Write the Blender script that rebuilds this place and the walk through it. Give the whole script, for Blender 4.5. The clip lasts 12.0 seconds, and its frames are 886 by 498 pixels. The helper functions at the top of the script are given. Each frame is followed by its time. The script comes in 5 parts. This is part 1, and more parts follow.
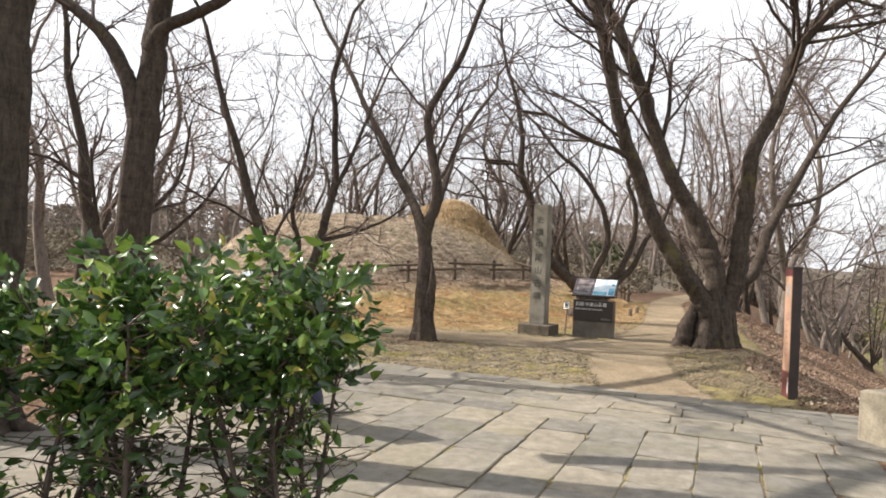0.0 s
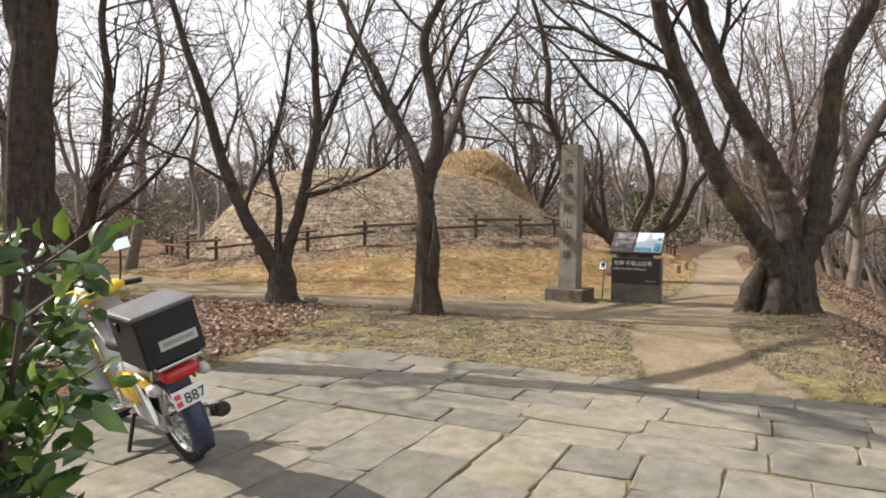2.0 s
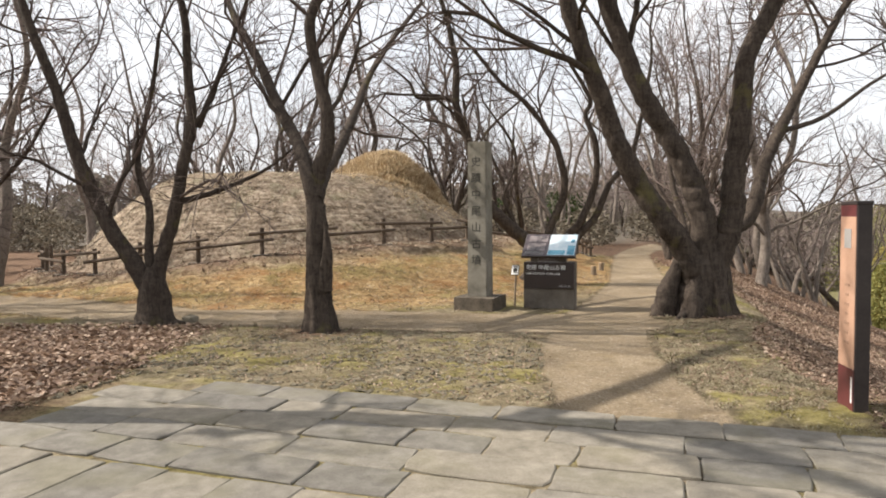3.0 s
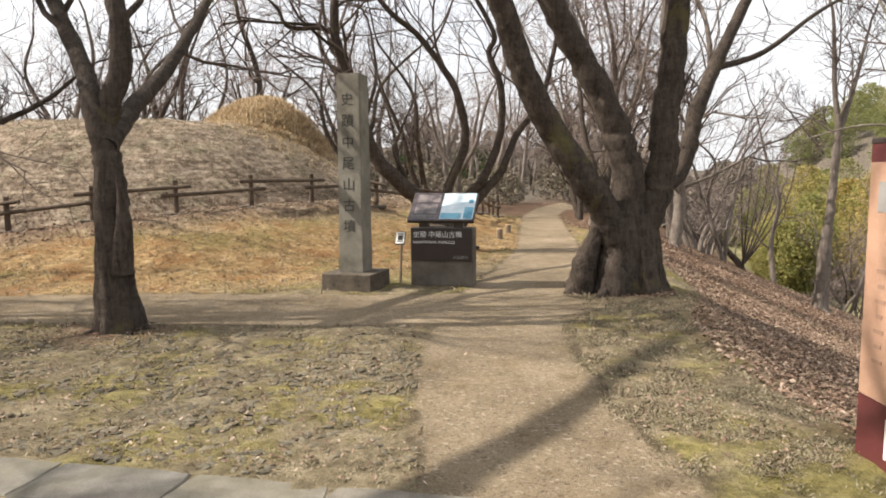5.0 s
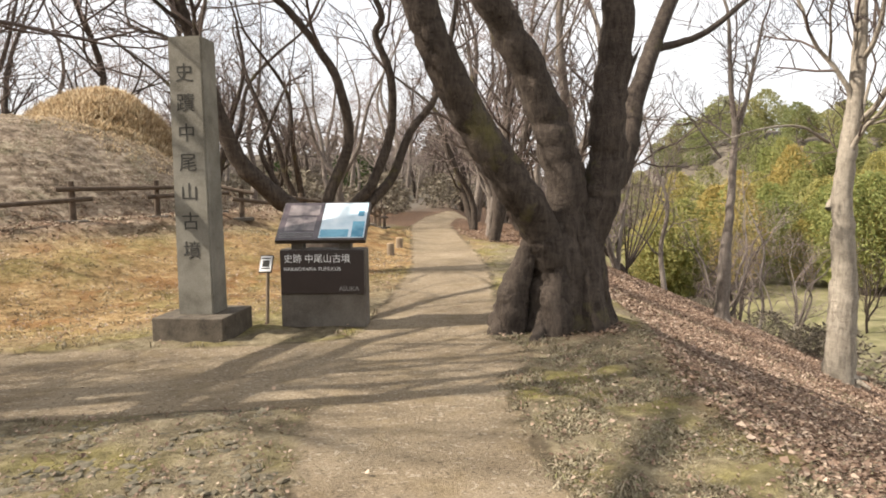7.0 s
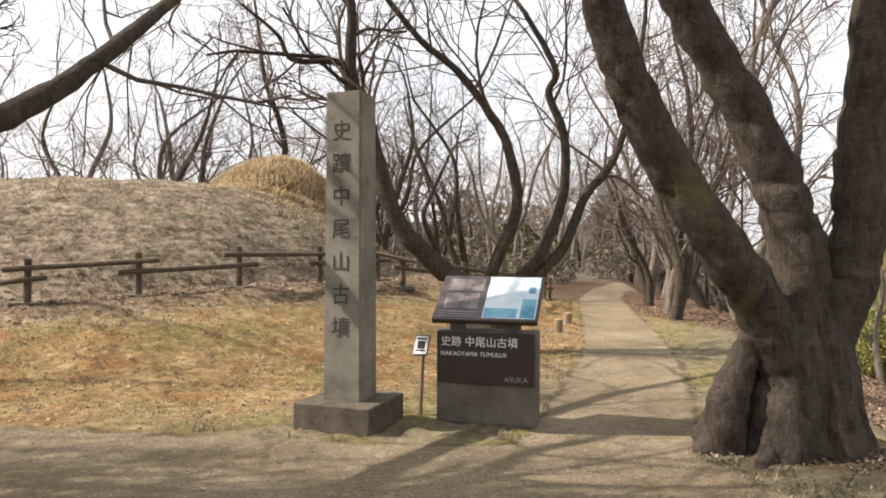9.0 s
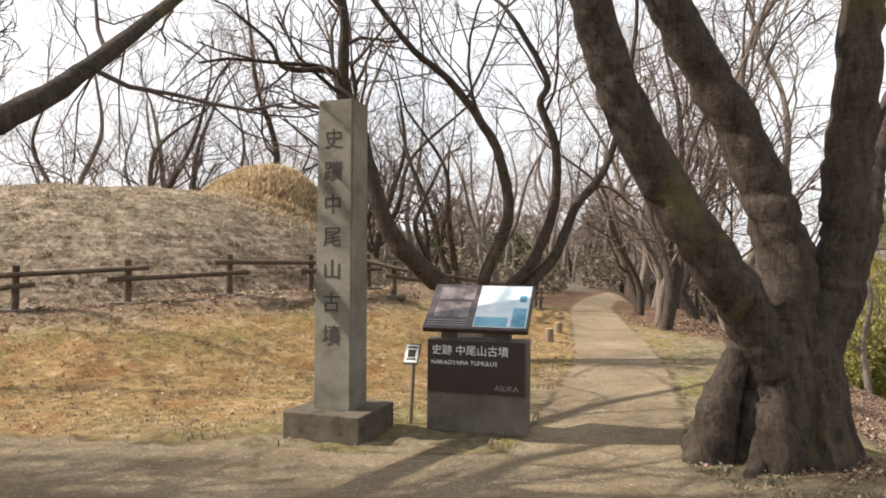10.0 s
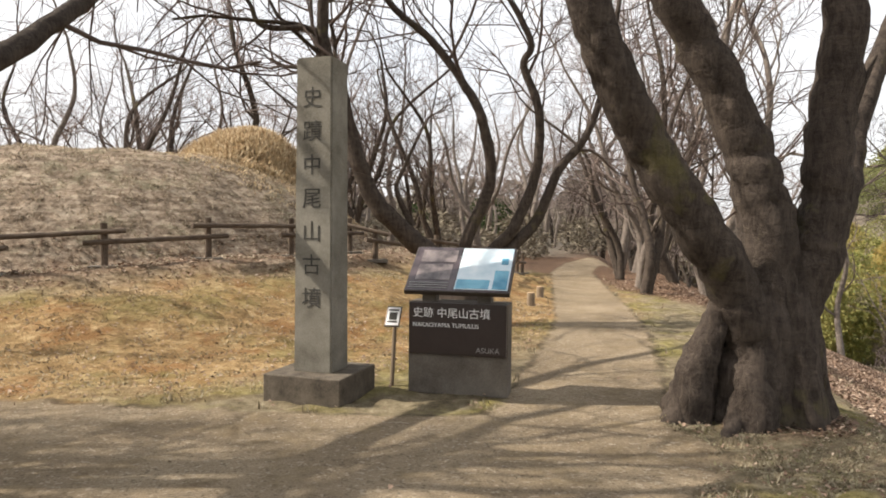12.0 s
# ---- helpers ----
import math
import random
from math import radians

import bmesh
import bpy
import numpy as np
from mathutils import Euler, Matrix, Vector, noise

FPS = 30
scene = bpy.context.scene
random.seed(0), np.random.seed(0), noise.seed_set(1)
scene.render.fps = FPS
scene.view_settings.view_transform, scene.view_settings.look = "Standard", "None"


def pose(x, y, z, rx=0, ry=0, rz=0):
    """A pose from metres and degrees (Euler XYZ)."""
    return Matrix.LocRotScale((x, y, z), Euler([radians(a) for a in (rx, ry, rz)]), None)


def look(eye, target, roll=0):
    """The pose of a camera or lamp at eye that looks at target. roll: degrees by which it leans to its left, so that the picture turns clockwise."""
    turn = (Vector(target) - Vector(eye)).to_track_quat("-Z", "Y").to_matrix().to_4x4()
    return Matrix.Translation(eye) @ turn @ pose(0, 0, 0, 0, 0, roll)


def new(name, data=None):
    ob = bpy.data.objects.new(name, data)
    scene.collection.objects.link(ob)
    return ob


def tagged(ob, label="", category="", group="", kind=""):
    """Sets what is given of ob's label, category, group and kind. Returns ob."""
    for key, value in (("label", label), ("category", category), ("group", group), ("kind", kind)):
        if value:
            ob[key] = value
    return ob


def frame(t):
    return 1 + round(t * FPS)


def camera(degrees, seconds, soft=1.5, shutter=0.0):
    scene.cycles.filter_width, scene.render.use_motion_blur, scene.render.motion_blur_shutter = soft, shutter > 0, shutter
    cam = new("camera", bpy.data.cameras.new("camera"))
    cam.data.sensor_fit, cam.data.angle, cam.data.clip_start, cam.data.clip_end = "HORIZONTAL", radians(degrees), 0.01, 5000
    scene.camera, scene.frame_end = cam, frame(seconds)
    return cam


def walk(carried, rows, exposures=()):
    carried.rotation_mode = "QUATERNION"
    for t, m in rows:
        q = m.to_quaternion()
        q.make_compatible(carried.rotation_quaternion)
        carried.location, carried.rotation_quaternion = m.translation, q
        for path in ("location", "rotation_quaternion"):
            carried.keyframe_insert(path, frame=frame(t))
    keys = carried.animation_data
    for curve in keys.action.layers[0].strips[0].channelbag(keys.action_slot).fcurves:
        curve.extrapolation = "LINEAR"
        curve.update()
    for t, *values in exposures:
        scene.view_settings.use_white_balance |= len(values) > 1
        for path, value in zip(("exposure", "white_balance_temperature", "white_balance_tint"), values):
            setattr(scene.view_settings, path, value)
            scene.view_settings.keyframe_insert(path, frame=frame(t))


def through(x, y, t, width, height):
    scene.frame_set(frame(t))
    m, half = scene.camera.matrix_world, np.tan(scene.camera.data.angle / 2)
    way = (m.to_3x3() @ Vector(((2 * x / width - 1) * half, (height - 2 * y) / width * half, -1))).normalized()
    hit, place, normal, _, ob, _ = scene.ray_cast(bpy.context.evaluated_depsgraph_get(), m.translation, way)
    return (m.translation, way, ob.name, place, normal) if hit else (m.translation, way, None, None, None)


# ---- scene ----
cam = camera(66.0, 12.0, soft=1.8)
PATH = [
    (0, (0.493, -0.313, 1.557), (0.385, 1.684, 1.581), 2.6),
    (0.5, (0.54, 0.315, 1.544), (0.411, 2.311, 1.53), 2.6),
    (1, (0.7, 0.89, 1.54), (0.534, 2.883, 1.478), 1.7),
    (1.5, (0.733, 1.498, 1.523), (0.537, 3.486, 1.421), 1.4),
    (2, (0.881, 2.05, 1.521), (0.663, 4.036, 1.419), 0.7),
    (2.5, (1.006, 2.569, 1.504), (0.876, 4.563, 1.421), 0.6),
    (3, (1.171, 3.099, 1.527), (1.177, 5.097, 1.436), -0.4),
    (3.5, (1.308, 3.697, 1.505), (1.429, 5.685, 1.317), -0.7),
    (3.7, (1.362, 3.915, 1.51), (1.589, 5.893, 1.318), -0.6),
    (5.3, (1.878, 5.775, 1.455), (2.157, 7.743, 1.241), -0.4),
    (5.5, (1.918, 5.995, 1.449), (2.224, 7.96, 1.237), -0.2),
    (6, (1.988, 6.558, 1.405), (2.349, 8.513, 1.188), -0.5),
    (6.5, (2.03, 7.11, 1.412), (2.462, 9.047, 1.167), -1.1),
    (7, (2.087, 7.636, 1.421), (2.685, 9.535, 1.229), -0.7),
    (7.2, (2.12, 7.84, 1.432), (2.671, 9.754, 1.255), -0.6),
    (8.8, (2.207, 8.7, 1.454), (2.353, 10.695, 1.447), 0.1),
    (9, (2.205, 8.712, 1.453), (2.345, 10.707, 1.461), 0.2),
    (9.5, (2.206, 8.714, 1.449), (2.359, 10.708, 1.478), 0.3),
    (10, (2.206, 8.704, 1.448), (2.371, 10.697, 1.483), 0.5),
    (10.5, (2.208, 8.709, 1.445), (2.36, 10.704, 1.457), 0.2),
    (11, (2.197, 8.713, 1.45), (2.33, 10.709, 1.412), 0.2),
    (11.5, (2.202, 8.729, 1.431), (2.363, 10.721, 1.381), 0.6),
    (12, (2.216, 8.76, 1.418), (2.434, 10.747, 1.353), 0.6),
]
EXPOSURE = 0.90
walk(cam, [(t, look(eye, target, roll)) for t, eye, target, roll in PATH], [(t, EXPOSURE + s, 6540 if t < 4 else 6680, 11) for t, s in [(0.0, 0.0), (1.0, -0.06), (2.5, -0.16), (3.7, -0.18), (5.5, -0.06), (7.0, 0.05), (9.0, -0.08), (12.0, -0.13)]])

# ---- daylight ----
SUN_FROM = Vector((-0.99, 0.13, 0.88)).normalized()
elev = math.asin(SUN_FROM.z)
azim = math.atan2(SUN_FROM.x, SUN_FROM.y)
world = bpy.data.worlds.new("sky")
scene.world = world
world.use_nodes = True
wn = world.node_tree.nodes
sky = wn.new("ShaderNodeTexSky")
sky.sky_type = "NISHITA"
sky.sun_disc = False
sky.sun_elevation = elev
sky.sun_rotation = azim
sky.dust_density = 5.0
sky.air_density = 1.0
wc = wn.new("ShaderNodeTexCoord")
thin = wn.new("ShaderNodeTexNoise")
thin.inputs["Scale"].default_value = 2.2
thin.inputs["Detail"].default_value = 5.0
veil = wn.new("ShaderNodeMapRange")
veil.inputs["From Min"].default_value = 0.35
veil.inputs["From Max"].default_value = 0.62
veil.inputs["To Min"].default_value = 0.72
veil.inputs["To Max"].default_value = 0.97
cloud = wn.new("ShaderNodeMix")
cloud.data_type = "RGBA"
cloud.inputs[7].default_value = (4.55, 4.65, 4.8, 1)
wl = world.node_tree.links
wl.new(wc.outputs["Generated"], thin.inputs["Vector"])
wl.new(thin.outputs["Fac"], veil.inputs["Value"])
wl.new(veil.outputs[0], cloud.inputs[0])
wl.new(sky.outputs[0], cloud.inputs[6])
wl.new(cloud.outputs[2], wn["Background"].inputs["Color"])
wn["Background"].inputs["Strength"].default_value = 0.15
sun_data = bpy.data.lights.new("sun", "SUN")
sun_data.energy = 5.0
sun_data.angle = radians(0.6)
sun_data.color = (1.0, 0.93, 0.83)
sun = new("sun", sun_data)
sun.matrix_world = look(SUN_FROM * 60, (0, 0, 0))


# ---- materials ----
def shader(name, rough=0.9, spec=0.3, metal=0.0):
    m = bpy.data.materials.new(name)
    m.use_nodes = True
    b = m.node_tree.nodes["Principled BSDF"]
    b.inputs["Roughness"].default_value = rough
    b.inputs["Specular IOR Level"].default_value = spec
    b.inputs["Metallic"].default_value = metal
    return m, m.node_tree, b


def nod(t, kind, **values):
    n = t.nodes.new(kind)
    for k, v in values.items():
        n.inputs[k.replace("_", " ")].default_value = v
    return n


def coords(t, scale=(1, 1, 1)):
    c = t.nodes.new("ShaderNodeTexCoord")
    mp = t.nodes.new("ShaderNodeMapping")
    mp.inputs["Scale"].default_value = scale
    t.links.new(c.outputs["Object"], mp.inputs["Vector"])
    return mp.outputs[0]


def ramp(t, src, *stops):
    r = t.nodes.new("ShaderNodeValToRGB")
    el = r.color_ramp.elements
    while len(el) < len(stops):
        el.new(0.5)
    for e, (p, c) in zip(el, stops):
        e.position = p
        e.color = (*c, 1) if len(c) == 3 else c
    t.links.new(src, r.inputs[0])
    return r.outputs[0]


def blend(t, fac, a, b, mode="MIX"):
    m = t.nodes.new("ShaderNodeMix")
    m.data_type = "RGBA"
    m.blend_type = mode
    for sock, v in ((m.inputs[0], fac), (m.inputs[6], a), (m.inputs[7], b)):
        if isinstance(v, (int, float)):
            sock.default_value = v
        elif isinstance(v, tuple):
            sock.default_value = (*v, 1)
        else:
            t.links.new(v, sock)
    return m.outputs[2]


def math_node(t, op, a, b=0.0, clamp=False):
    m = t.nodes.new("ShaderNodeMath")
    m.operation = op
    m.use_clamp = clamp
    for sock, v in zip(m.inputs, (a, b)):
        if isinstance(v, (int, float)):
            sock.default_value = v
        else:
            t.links.new(v, sock)
    return m.outputs[0]


def noise_of(t, vec, scale, detail=6.0, rough=0.6, dist=0.0):
    n = nod(t, "ShaderNodeTexNoise", Scale=scale, Detail=detail, Roughness=rough, Distortion=dist)
    t.links.new(vec, n.inputs["Vector"])
    return n.outputs["Fac"]


def bump(t, b, height, strength=0.4, dist=0.01):
    n = nod(t, "ShaderNodeBump", Strength=strength, Distance=dist)
    t.links.new(height, n.inputs["Height"])
    t.links.new(n.outputs[0], b.inputs["Normal"])


def plain(name, dark, light, scale=8.0, rough=0.6, spec=0.4, metal=0.0, relief=0.15, grain=60.0, vary=0.0):
    """A surface with large stains and fine grain between two colours."""
    m, t, b = shader(name, rough, spec, metal)
    v = coords(t)
    big = noise_of(t, v, scale, 5)
    fine = noise_of(t, v, grain, 4)
    mixed = math_node(t, "ADD", math_node(t, "MULTIPLY", big, 0.65), math_node(t, "MULTIPLY", fine, 0.35))
    col = ramp(t, mixed, (0.3, dark), (0.7, light))
    if vary:
        info = t.nodes.new("ShaderNodeObjectInfo")
        val = math_node(t, "ADD", 1.0 - vary / 2, math_node(t, "MULTIPLY", info.outputs["Random"], vary))
        h = t.nodes.new("ShaderNodeHueSaturation")
        t.links.new(val, h.inputs["Value"])
        t.links.new(col, h.inputs["Color"])
        col = h.outputs[0]
    t.links.new(col, b.inputs["Base Color"])
    bump(t, b, fine, relief, 0.004)
    return m


def bark_mat(name, dark, light, moss, moss_at=0.62):
    m, t, b = shader(name, 0.95, 0.15)
    v = coords(t)
    lng = coords(t, (9, 9, 2.0))
    ridges = noise_of(t, lng, 2.2, 8, 0.7, 0.6)
    bands = noise_of(t, coords(t, (5, 5, 14)), 1.0, 7, 0.75, 0.8)
    grain = noise_of(t, v, 45, 5)
    mixed = math_node(t, "ADD", math_node(t, "MULTIPLY", ridges, 0.6), math_node(t, "MULTIPLY", bands, 0.4))
    cracks = t.nodes.new("ShaderNodeTexVoronoi")
    cracks.feature = "DISTANCE_TO_EDGE"
    cracks.inputs["Scale"].default_value = 5.0
    t.links.new(coords(t, (2.2, 2.2, 0.8)), cracks.inputs["Vector"])
    seam = ramp(t, cracks.outputs["Distance"], (0.0, (0, 0, 0)), (0.05, (1, 1, 1)))
    mixed = math_node(t, "SUBTRACT", mixed, math_node(t, "MULTIPLY", math_node(t, "SUBTRACT", 1.0, seam), math_node(t, "MULTIPLY", grain, 0.08)))
    col = ramp(t, mixed, (0.33, dark), (0.5, tuple((a + c) / 2 for a, c in zip(dark, light))), (0.69, light))
    lichen = ramp(t, noise_of(t, v, 5.0, 6, 0.7), (0.62, (0, 0, 0)), (0.72, (1, 1, 1)))
    col = blend(t, math_node(t, "MULTIPLY", lichen, 0.35), col, tuple(min(1, c * 2.1) for c in light))
    mossy = ramp(t, noise_of(t, v, 1.7, 5, 0.6), (moss_at, (0, 0, 0)), (moss_at + 0.12, (1, 1, 1)))
    col = blend(t, math_node(t, "MULTIPLY", mossy, 0.7), col, moss)
    t.links.new(col, b.inputs["Base Color"])
    bump(t, b, math_node(t, "ADD", mixed, math_node(t, "MULTIPLY", grain, 0.35)), 0.95, 0.045)
    return m


def ground_mat():
    """Lawn, worn path, orange dry bank, leaf litter and field, laid out by the plan's own masks."""
    m, t, b = shader("ground_cover", 0.97, 0.1)
    v = coords(t)

    def mask(name, soft, wob, scale):
        a = t.nodes.new("ShaderNodeAttribute")
        a.attribute_name = name
        edge = math_node(t, "SUBTRACT", noise_of(t, v, scale, 5, 0.65), 0.5)
        d = math_node(t, "ADD", a.outputs["Fac"], math_node(t, "MULTIPLY", edge, wob))
        return math_node(t, "ADD", math_node(t, "DIVIDE", d, soft), 0.5, True)

    fine = noise_of(t, v, 70, 6, 0.7)
    mid = noise_of(t, v, 9, 6, 0.65)
    big = noise_of(t, v, 0.9, 5, 0.6)
    speck = noise_of(t, v, 28, 3, 0.5)
    tuft = noise_of(t, v, 3.2, 7, 0.7)

    def pair(a, ka, c, kc):
        return math_node(t, "ADD", math_node(t, "MULTIPLY", a, ka), math_node(t, "MULTIPLY", c, kc))

    grainy = pair(pair(mid, 0.4, tuft, 0.3), 1.0, fine, 0.3)
    lawn = ramp(t, grainy, (0.38, (0.075, 0.06, 0.037)), (0.5, (0.19, 0.155, 0.098)), (0.62, (0.33, 0.28, 0.19)))
    mossy = ramp(t, big, (0.46, (0, 0, 0)), (0.6, (1, 1, 1)))
    lawn = blend(t, math_node(t, "MULTIPLY", mossy, 0.72), lawn, ramp(t, grainy, (0.4, (0.075, 0.066, 0.018)), (0.61, (0.3, 0.26, 0.075))))
    path = ramp(t, pair(fine, 0.55, big, 0.45), (0.36, (0.13, 0.1, 0.066)), (0.5, (0.235, 0.184, 0.124)), (0.66, (0.345, 0.28, 0.195)))
    path = blend(t, math_node(t, "MULTIPLY", ramp(t, speck, (0.6, (0, 0, 0)), (0.65, (1, 1, 1))), 0.55), path, (0.42, 0.36, 0.28))
    path = blend(t, math_node(t, "MULTIPLY", ramp(t, noise_of(t, v, 40, 2, 0.5), (0.34, (1, 1, 1)), (0.41, (0, 0, 0))), 0.6), path, (0.08, 0.062, 0.042))
    bank = ramp(t, grainy, (0.40, (0.12, 0.076, 0.036)), (0.5, (0.27, 0.178, 0.083)), (0.6, (0.42, 0.31, 0.17)))
    soil = ramp(t, noise_of(t, v, 1.1, 7, 0.7), (0.5, (0, 0, 0)), (0.58, (1, 1, 1)))
    bank = blend(t, math_node(t, "MULTIPLY", soil, 0.7), bank, ramp(t, fine, (0.35, (0.14, 0.065, 0.024)), (0.65, (0.28, 0.145, 0.06))))
    greens = ramp(t, noise_of(t, v, 0.7, 6, 0.65), (0.5, (0, 0, 0)), (0.62, (1, 1, 1)))
    bank = blend(t, math_node(t, "MULTIPLY", greens, 0.75), bank, ramp(t, grainy, (0.4, (0.09, 0.075, 0.025)), (0.6, (0.26, 0.215, 0.09))))
    ledges = noise_of(t, coords(t, (1.0, 1.0, 9.0)), 1.7, 5, 0.6)
    mound = ramp(t, pair(grainy, 0.75, ledges, 0.25), (0.41, (0.06, 0.044, 0.03)), (0.5, (0.24, 0.185, 0.135)), (0.59, (0.45, 0.38, 0.29)))
    mound = blend(t, math_node(t, "MULTIPLY", ramp(t, noise_of(t, v, 1.3, 6, 0.7), (0.54, (0, 0, 0)), (0.64, (1, 1, 1))), 0.5), mound, ramp(t, grainy, (0.4, (0.08, 0.075, 0.04)), (0.6, (0.3, 0.29, 0.19))))
    hay = ramp(t, grainy, (0.4, (0.12, 0.07, 0.03)), (0.5, (0.30, 0.2, 0.09)), (0.6, (0.5, 0.37, 0.19)))
    litter = ramp(t, pair(speck, 0.6, fine, 0.4), (0.36, (0.04, 0.024, 0.016)), (0.5, (0.13, 0.08, 0.052)), (0.64, (0.25, 0.17, 0.115)))
    field = ramp(t, big, (0.35, (0.13, 0.125, 0.06)), (0.65, (0.23, 0.205, 0.115)))
    col = blend(t, mask("mound", 1.0, 0.8, 1.5), lawn, mound)
    col = blend(t, mask("hay", 1.5, 1.6, 1.4), col, hay)
    col = blend(t, mask("bank", 1.2, 1.2, 1.1), col, bank)
    col = blend(t, mask("litter", 0.7, 1.4, 2.2), col, litter)
    col = blend(t, mask("field", 3.0, 4.0, 0.3), col, field)
    woods = ramp(t, pair(tuft, 0.6, fine, 0.4), (0.38, (0.05, 0.042, 0.034)), (0.62, (0.17, 0.145, 0.115)))
    col = blend(t, mask("woods", 4.0, 6.0, 0.2), col, woods)
    worn = mask("path", 0.1, 0.3, 3.0)
    turfy = ramp(t, noise_of(t, v, 2.6, 7, 0.72), (0.5, (0, 0, 0)), (0.62, (1, 1, 1)))
    path = blend(t, math_node(t, "MULTIPLY", turfy, 0.7), path, ramp(t, grainy, (0.4, (0.1, 0.07, 0.04)), (0.6, (0.3, 0.235, 0.145))))
    col = blend(t, worn, col, path)
    rim = math_node(t, "MULTIPLY", math_node(t, "MULTIPLY", worn, math_node(t, "SUBTRACT", 1.0, worn)), 2.6, True)
    col = blend(t, math_node(t, "MULTIPLY", rim, ramp(t, noise_of(t, v, 2.3, 4), (0.42, (0, 0, 0)), (0.55, (1, 1, 1)))), col, (0.055, 0.042, 0.028))
    t.links.new(col, b.inputs["Base Color"])
    bump(t, b, math_node(t, "ADD", math_node(t, "MULTIPLY", mid, 0.8), math_node(t, "MULTIPLY", fine, 0.5)), 0.9, 0.04)
    return m


def slab_mat():
    m, t, b = shader("weathered_flagstone", 0.85, 0.3)
    v = coords(t)
    info = t.nodes.new("ShaderNodeObjectInfo")
    shift = t.nodes.new("ShaderNodeVectorMath")
    shift.operation = "ADD"
    t.links.new(v, shift.inputs[0])
    t.links.new(math_node(t, "MULTIPLY", info.outputs["Random"], 40.0), shift.inputs[1])
    v = shift.outputs[0]
    fine = noise_of(t, v, 110, 4, 0.7)
    mid = noise_of(t, v, 7, 6, 0.65)
    big = noise_of(t, v, 1.6, 4, 0.5)
    col = ramp(t, math_node(t, "ADD", math_node(t, "MULTIPLY", mid, 0.6), math_node(t, "MULTIPLY", fine, 0.4)),
               (0.33, (0.10, 0.092, 0.076)), (0.5, (0.17, 0.157, 0.133)), (0.66, (0.24, 0.225, 0.195)))
    tone = ramp(t, info.outputs["Random"], (0.0, (0.72, 0.72, 0.73)), (0.5, (0.97, 0.96, 0.94)), (1.0, (1.16, 1.1, 1.0)))
    col = blend(t, 1.0, col, tone, "MULTIPLY")
    col = blend(t, math_node(t, "MULTIPLY", ramp(t, big, (0.52, (0, 0, 0)), (0.68, (1, 1, 1))), 0.35), col, (0.129, 0.118, 0.0647))
    t.links.new(col, b.inputs["Base Color"])
    bump(t, b, math_node(t, "ADD", mid, math_node(t, "MULTIPLY", fine, 0.4)), 0.5, 0.012)
    return m


def leaf_mat(name, stops, rough=0.45, spec=0.5, through=0.25, drift=None):
    """Leaves that differ from piece to piece and let some light through."""
    m, t, b = shader(name, rough, spec)
    g = t.nodes.new("ShaderNodeNewGeometry")
    col = ramp(t, g.outputs["Random Per Island"], *stops)
    h = noise_of(t, coords(t), 30, 3)
    col = blend(t, 0.35, col, ramp(t, h, (0.3, (0.4, 0.4, 0.4)), (0.7, (1.3, 1.3, 1.3))), "MULTIPLY")
    if drift:
        info = t.nodes.new("ShaderNodeObjectInfo")
        col = blend(t, 1.0, col, ramp(t, info.outputs["Random"], *drift), "MULTIPLY")
    t.links.new(col, b.inputs["Base Color"])
    if through:
        tr = t.nodes.new("ShaderNodeBsdfTranslucent")
        t.links.new(col, tr.inputs[0])
        mix = t.nodes.new("ShaderNodeMixShader")
        mix.inputs[0].default_value = through
        t.links.new(b.outputs[0], mix.inputs[1])
        t.links.new(tr.outputs[0], mix.inputs[2])
        t.links.new(mix.outputs[0], t.nodes["Material Output"].inputs[0])
    return m


GROUND = ground_mat()
SLAB = slab_mat()
BARK = bark_mat("dark_cherry_bark", (0.018, 0.014, 0.0115), (0.116, 0.092, 0.074), (0.14, 0.125, 0.045), 0.6)
BARK_GREY = bark_mat("grey_bark", (0.085, 0.07, 0.06), (0.27, 0.23, 0.195), (0.12, 0.11, 0.05), 0.68)
BARK_PALE = bark_mat("pale_bark", (0.15, 0.125, 0.095), (0.42, 0.37, 0.30), (0.16, 0.15, 0.07), 0.7)
TWIG = plain("twig_bark", (0.05, 0.038, 0.032), (0.15, 0.115, 0.10), 3, 0.9, 0.2)
# paler copy of the twig bark: distance haze put into its colour
TWIG_HAZED = plain("haze_paled_twig_bark", (0.15, 0.118, 0.105), (0.31, 0.25, 0.225), 2, 0.95, 0.1)
STONE = plain("grey_monument_stone", (0.095, 0.085, 0.064), (0.29, 0.272, 0.228), 3.6, 0.88, 0.25, 0, 0.55, 90)
PLINTH = plain("rough_grey_plinth_stone", (0.036, 0.029, 0.022), (0.155, 0.128, 0.096), 9, 0.9, 0.3, 0, 0.8, 70)
CARVED = plain("dark_carved_letter", (0.035, 0.033, 0.03), (0.08, 0.075, 0.065), 9, 0.9, 0.2)
CONCRETE = plain("stained_concrete", (0.066, 0.055, 0.044), (0.185, 0.162, 0.134), 3.5, 0.9, 0.3, 0, 0.3, 80)
DARK_PLATE = plain("dark_brown_plate", (0.022, 0.014, 0.012), (0.036, 0.024, 0.021), 4, 0.35, 0.5, 0, 0.03)
METAL_EDGE = plain("bronze_metal_edge", (0.05, 0.04, 0.035), (0.09, 0.075, 0.065), 6, 0.4, 0.5, 0.6, 0.05)
WHITE_INK = plain("white_lettering", (0.68, 0.68, 0.66), (0.8, 0.8, 0.78), 6, 0.6, 0.3, 0, 0.02)
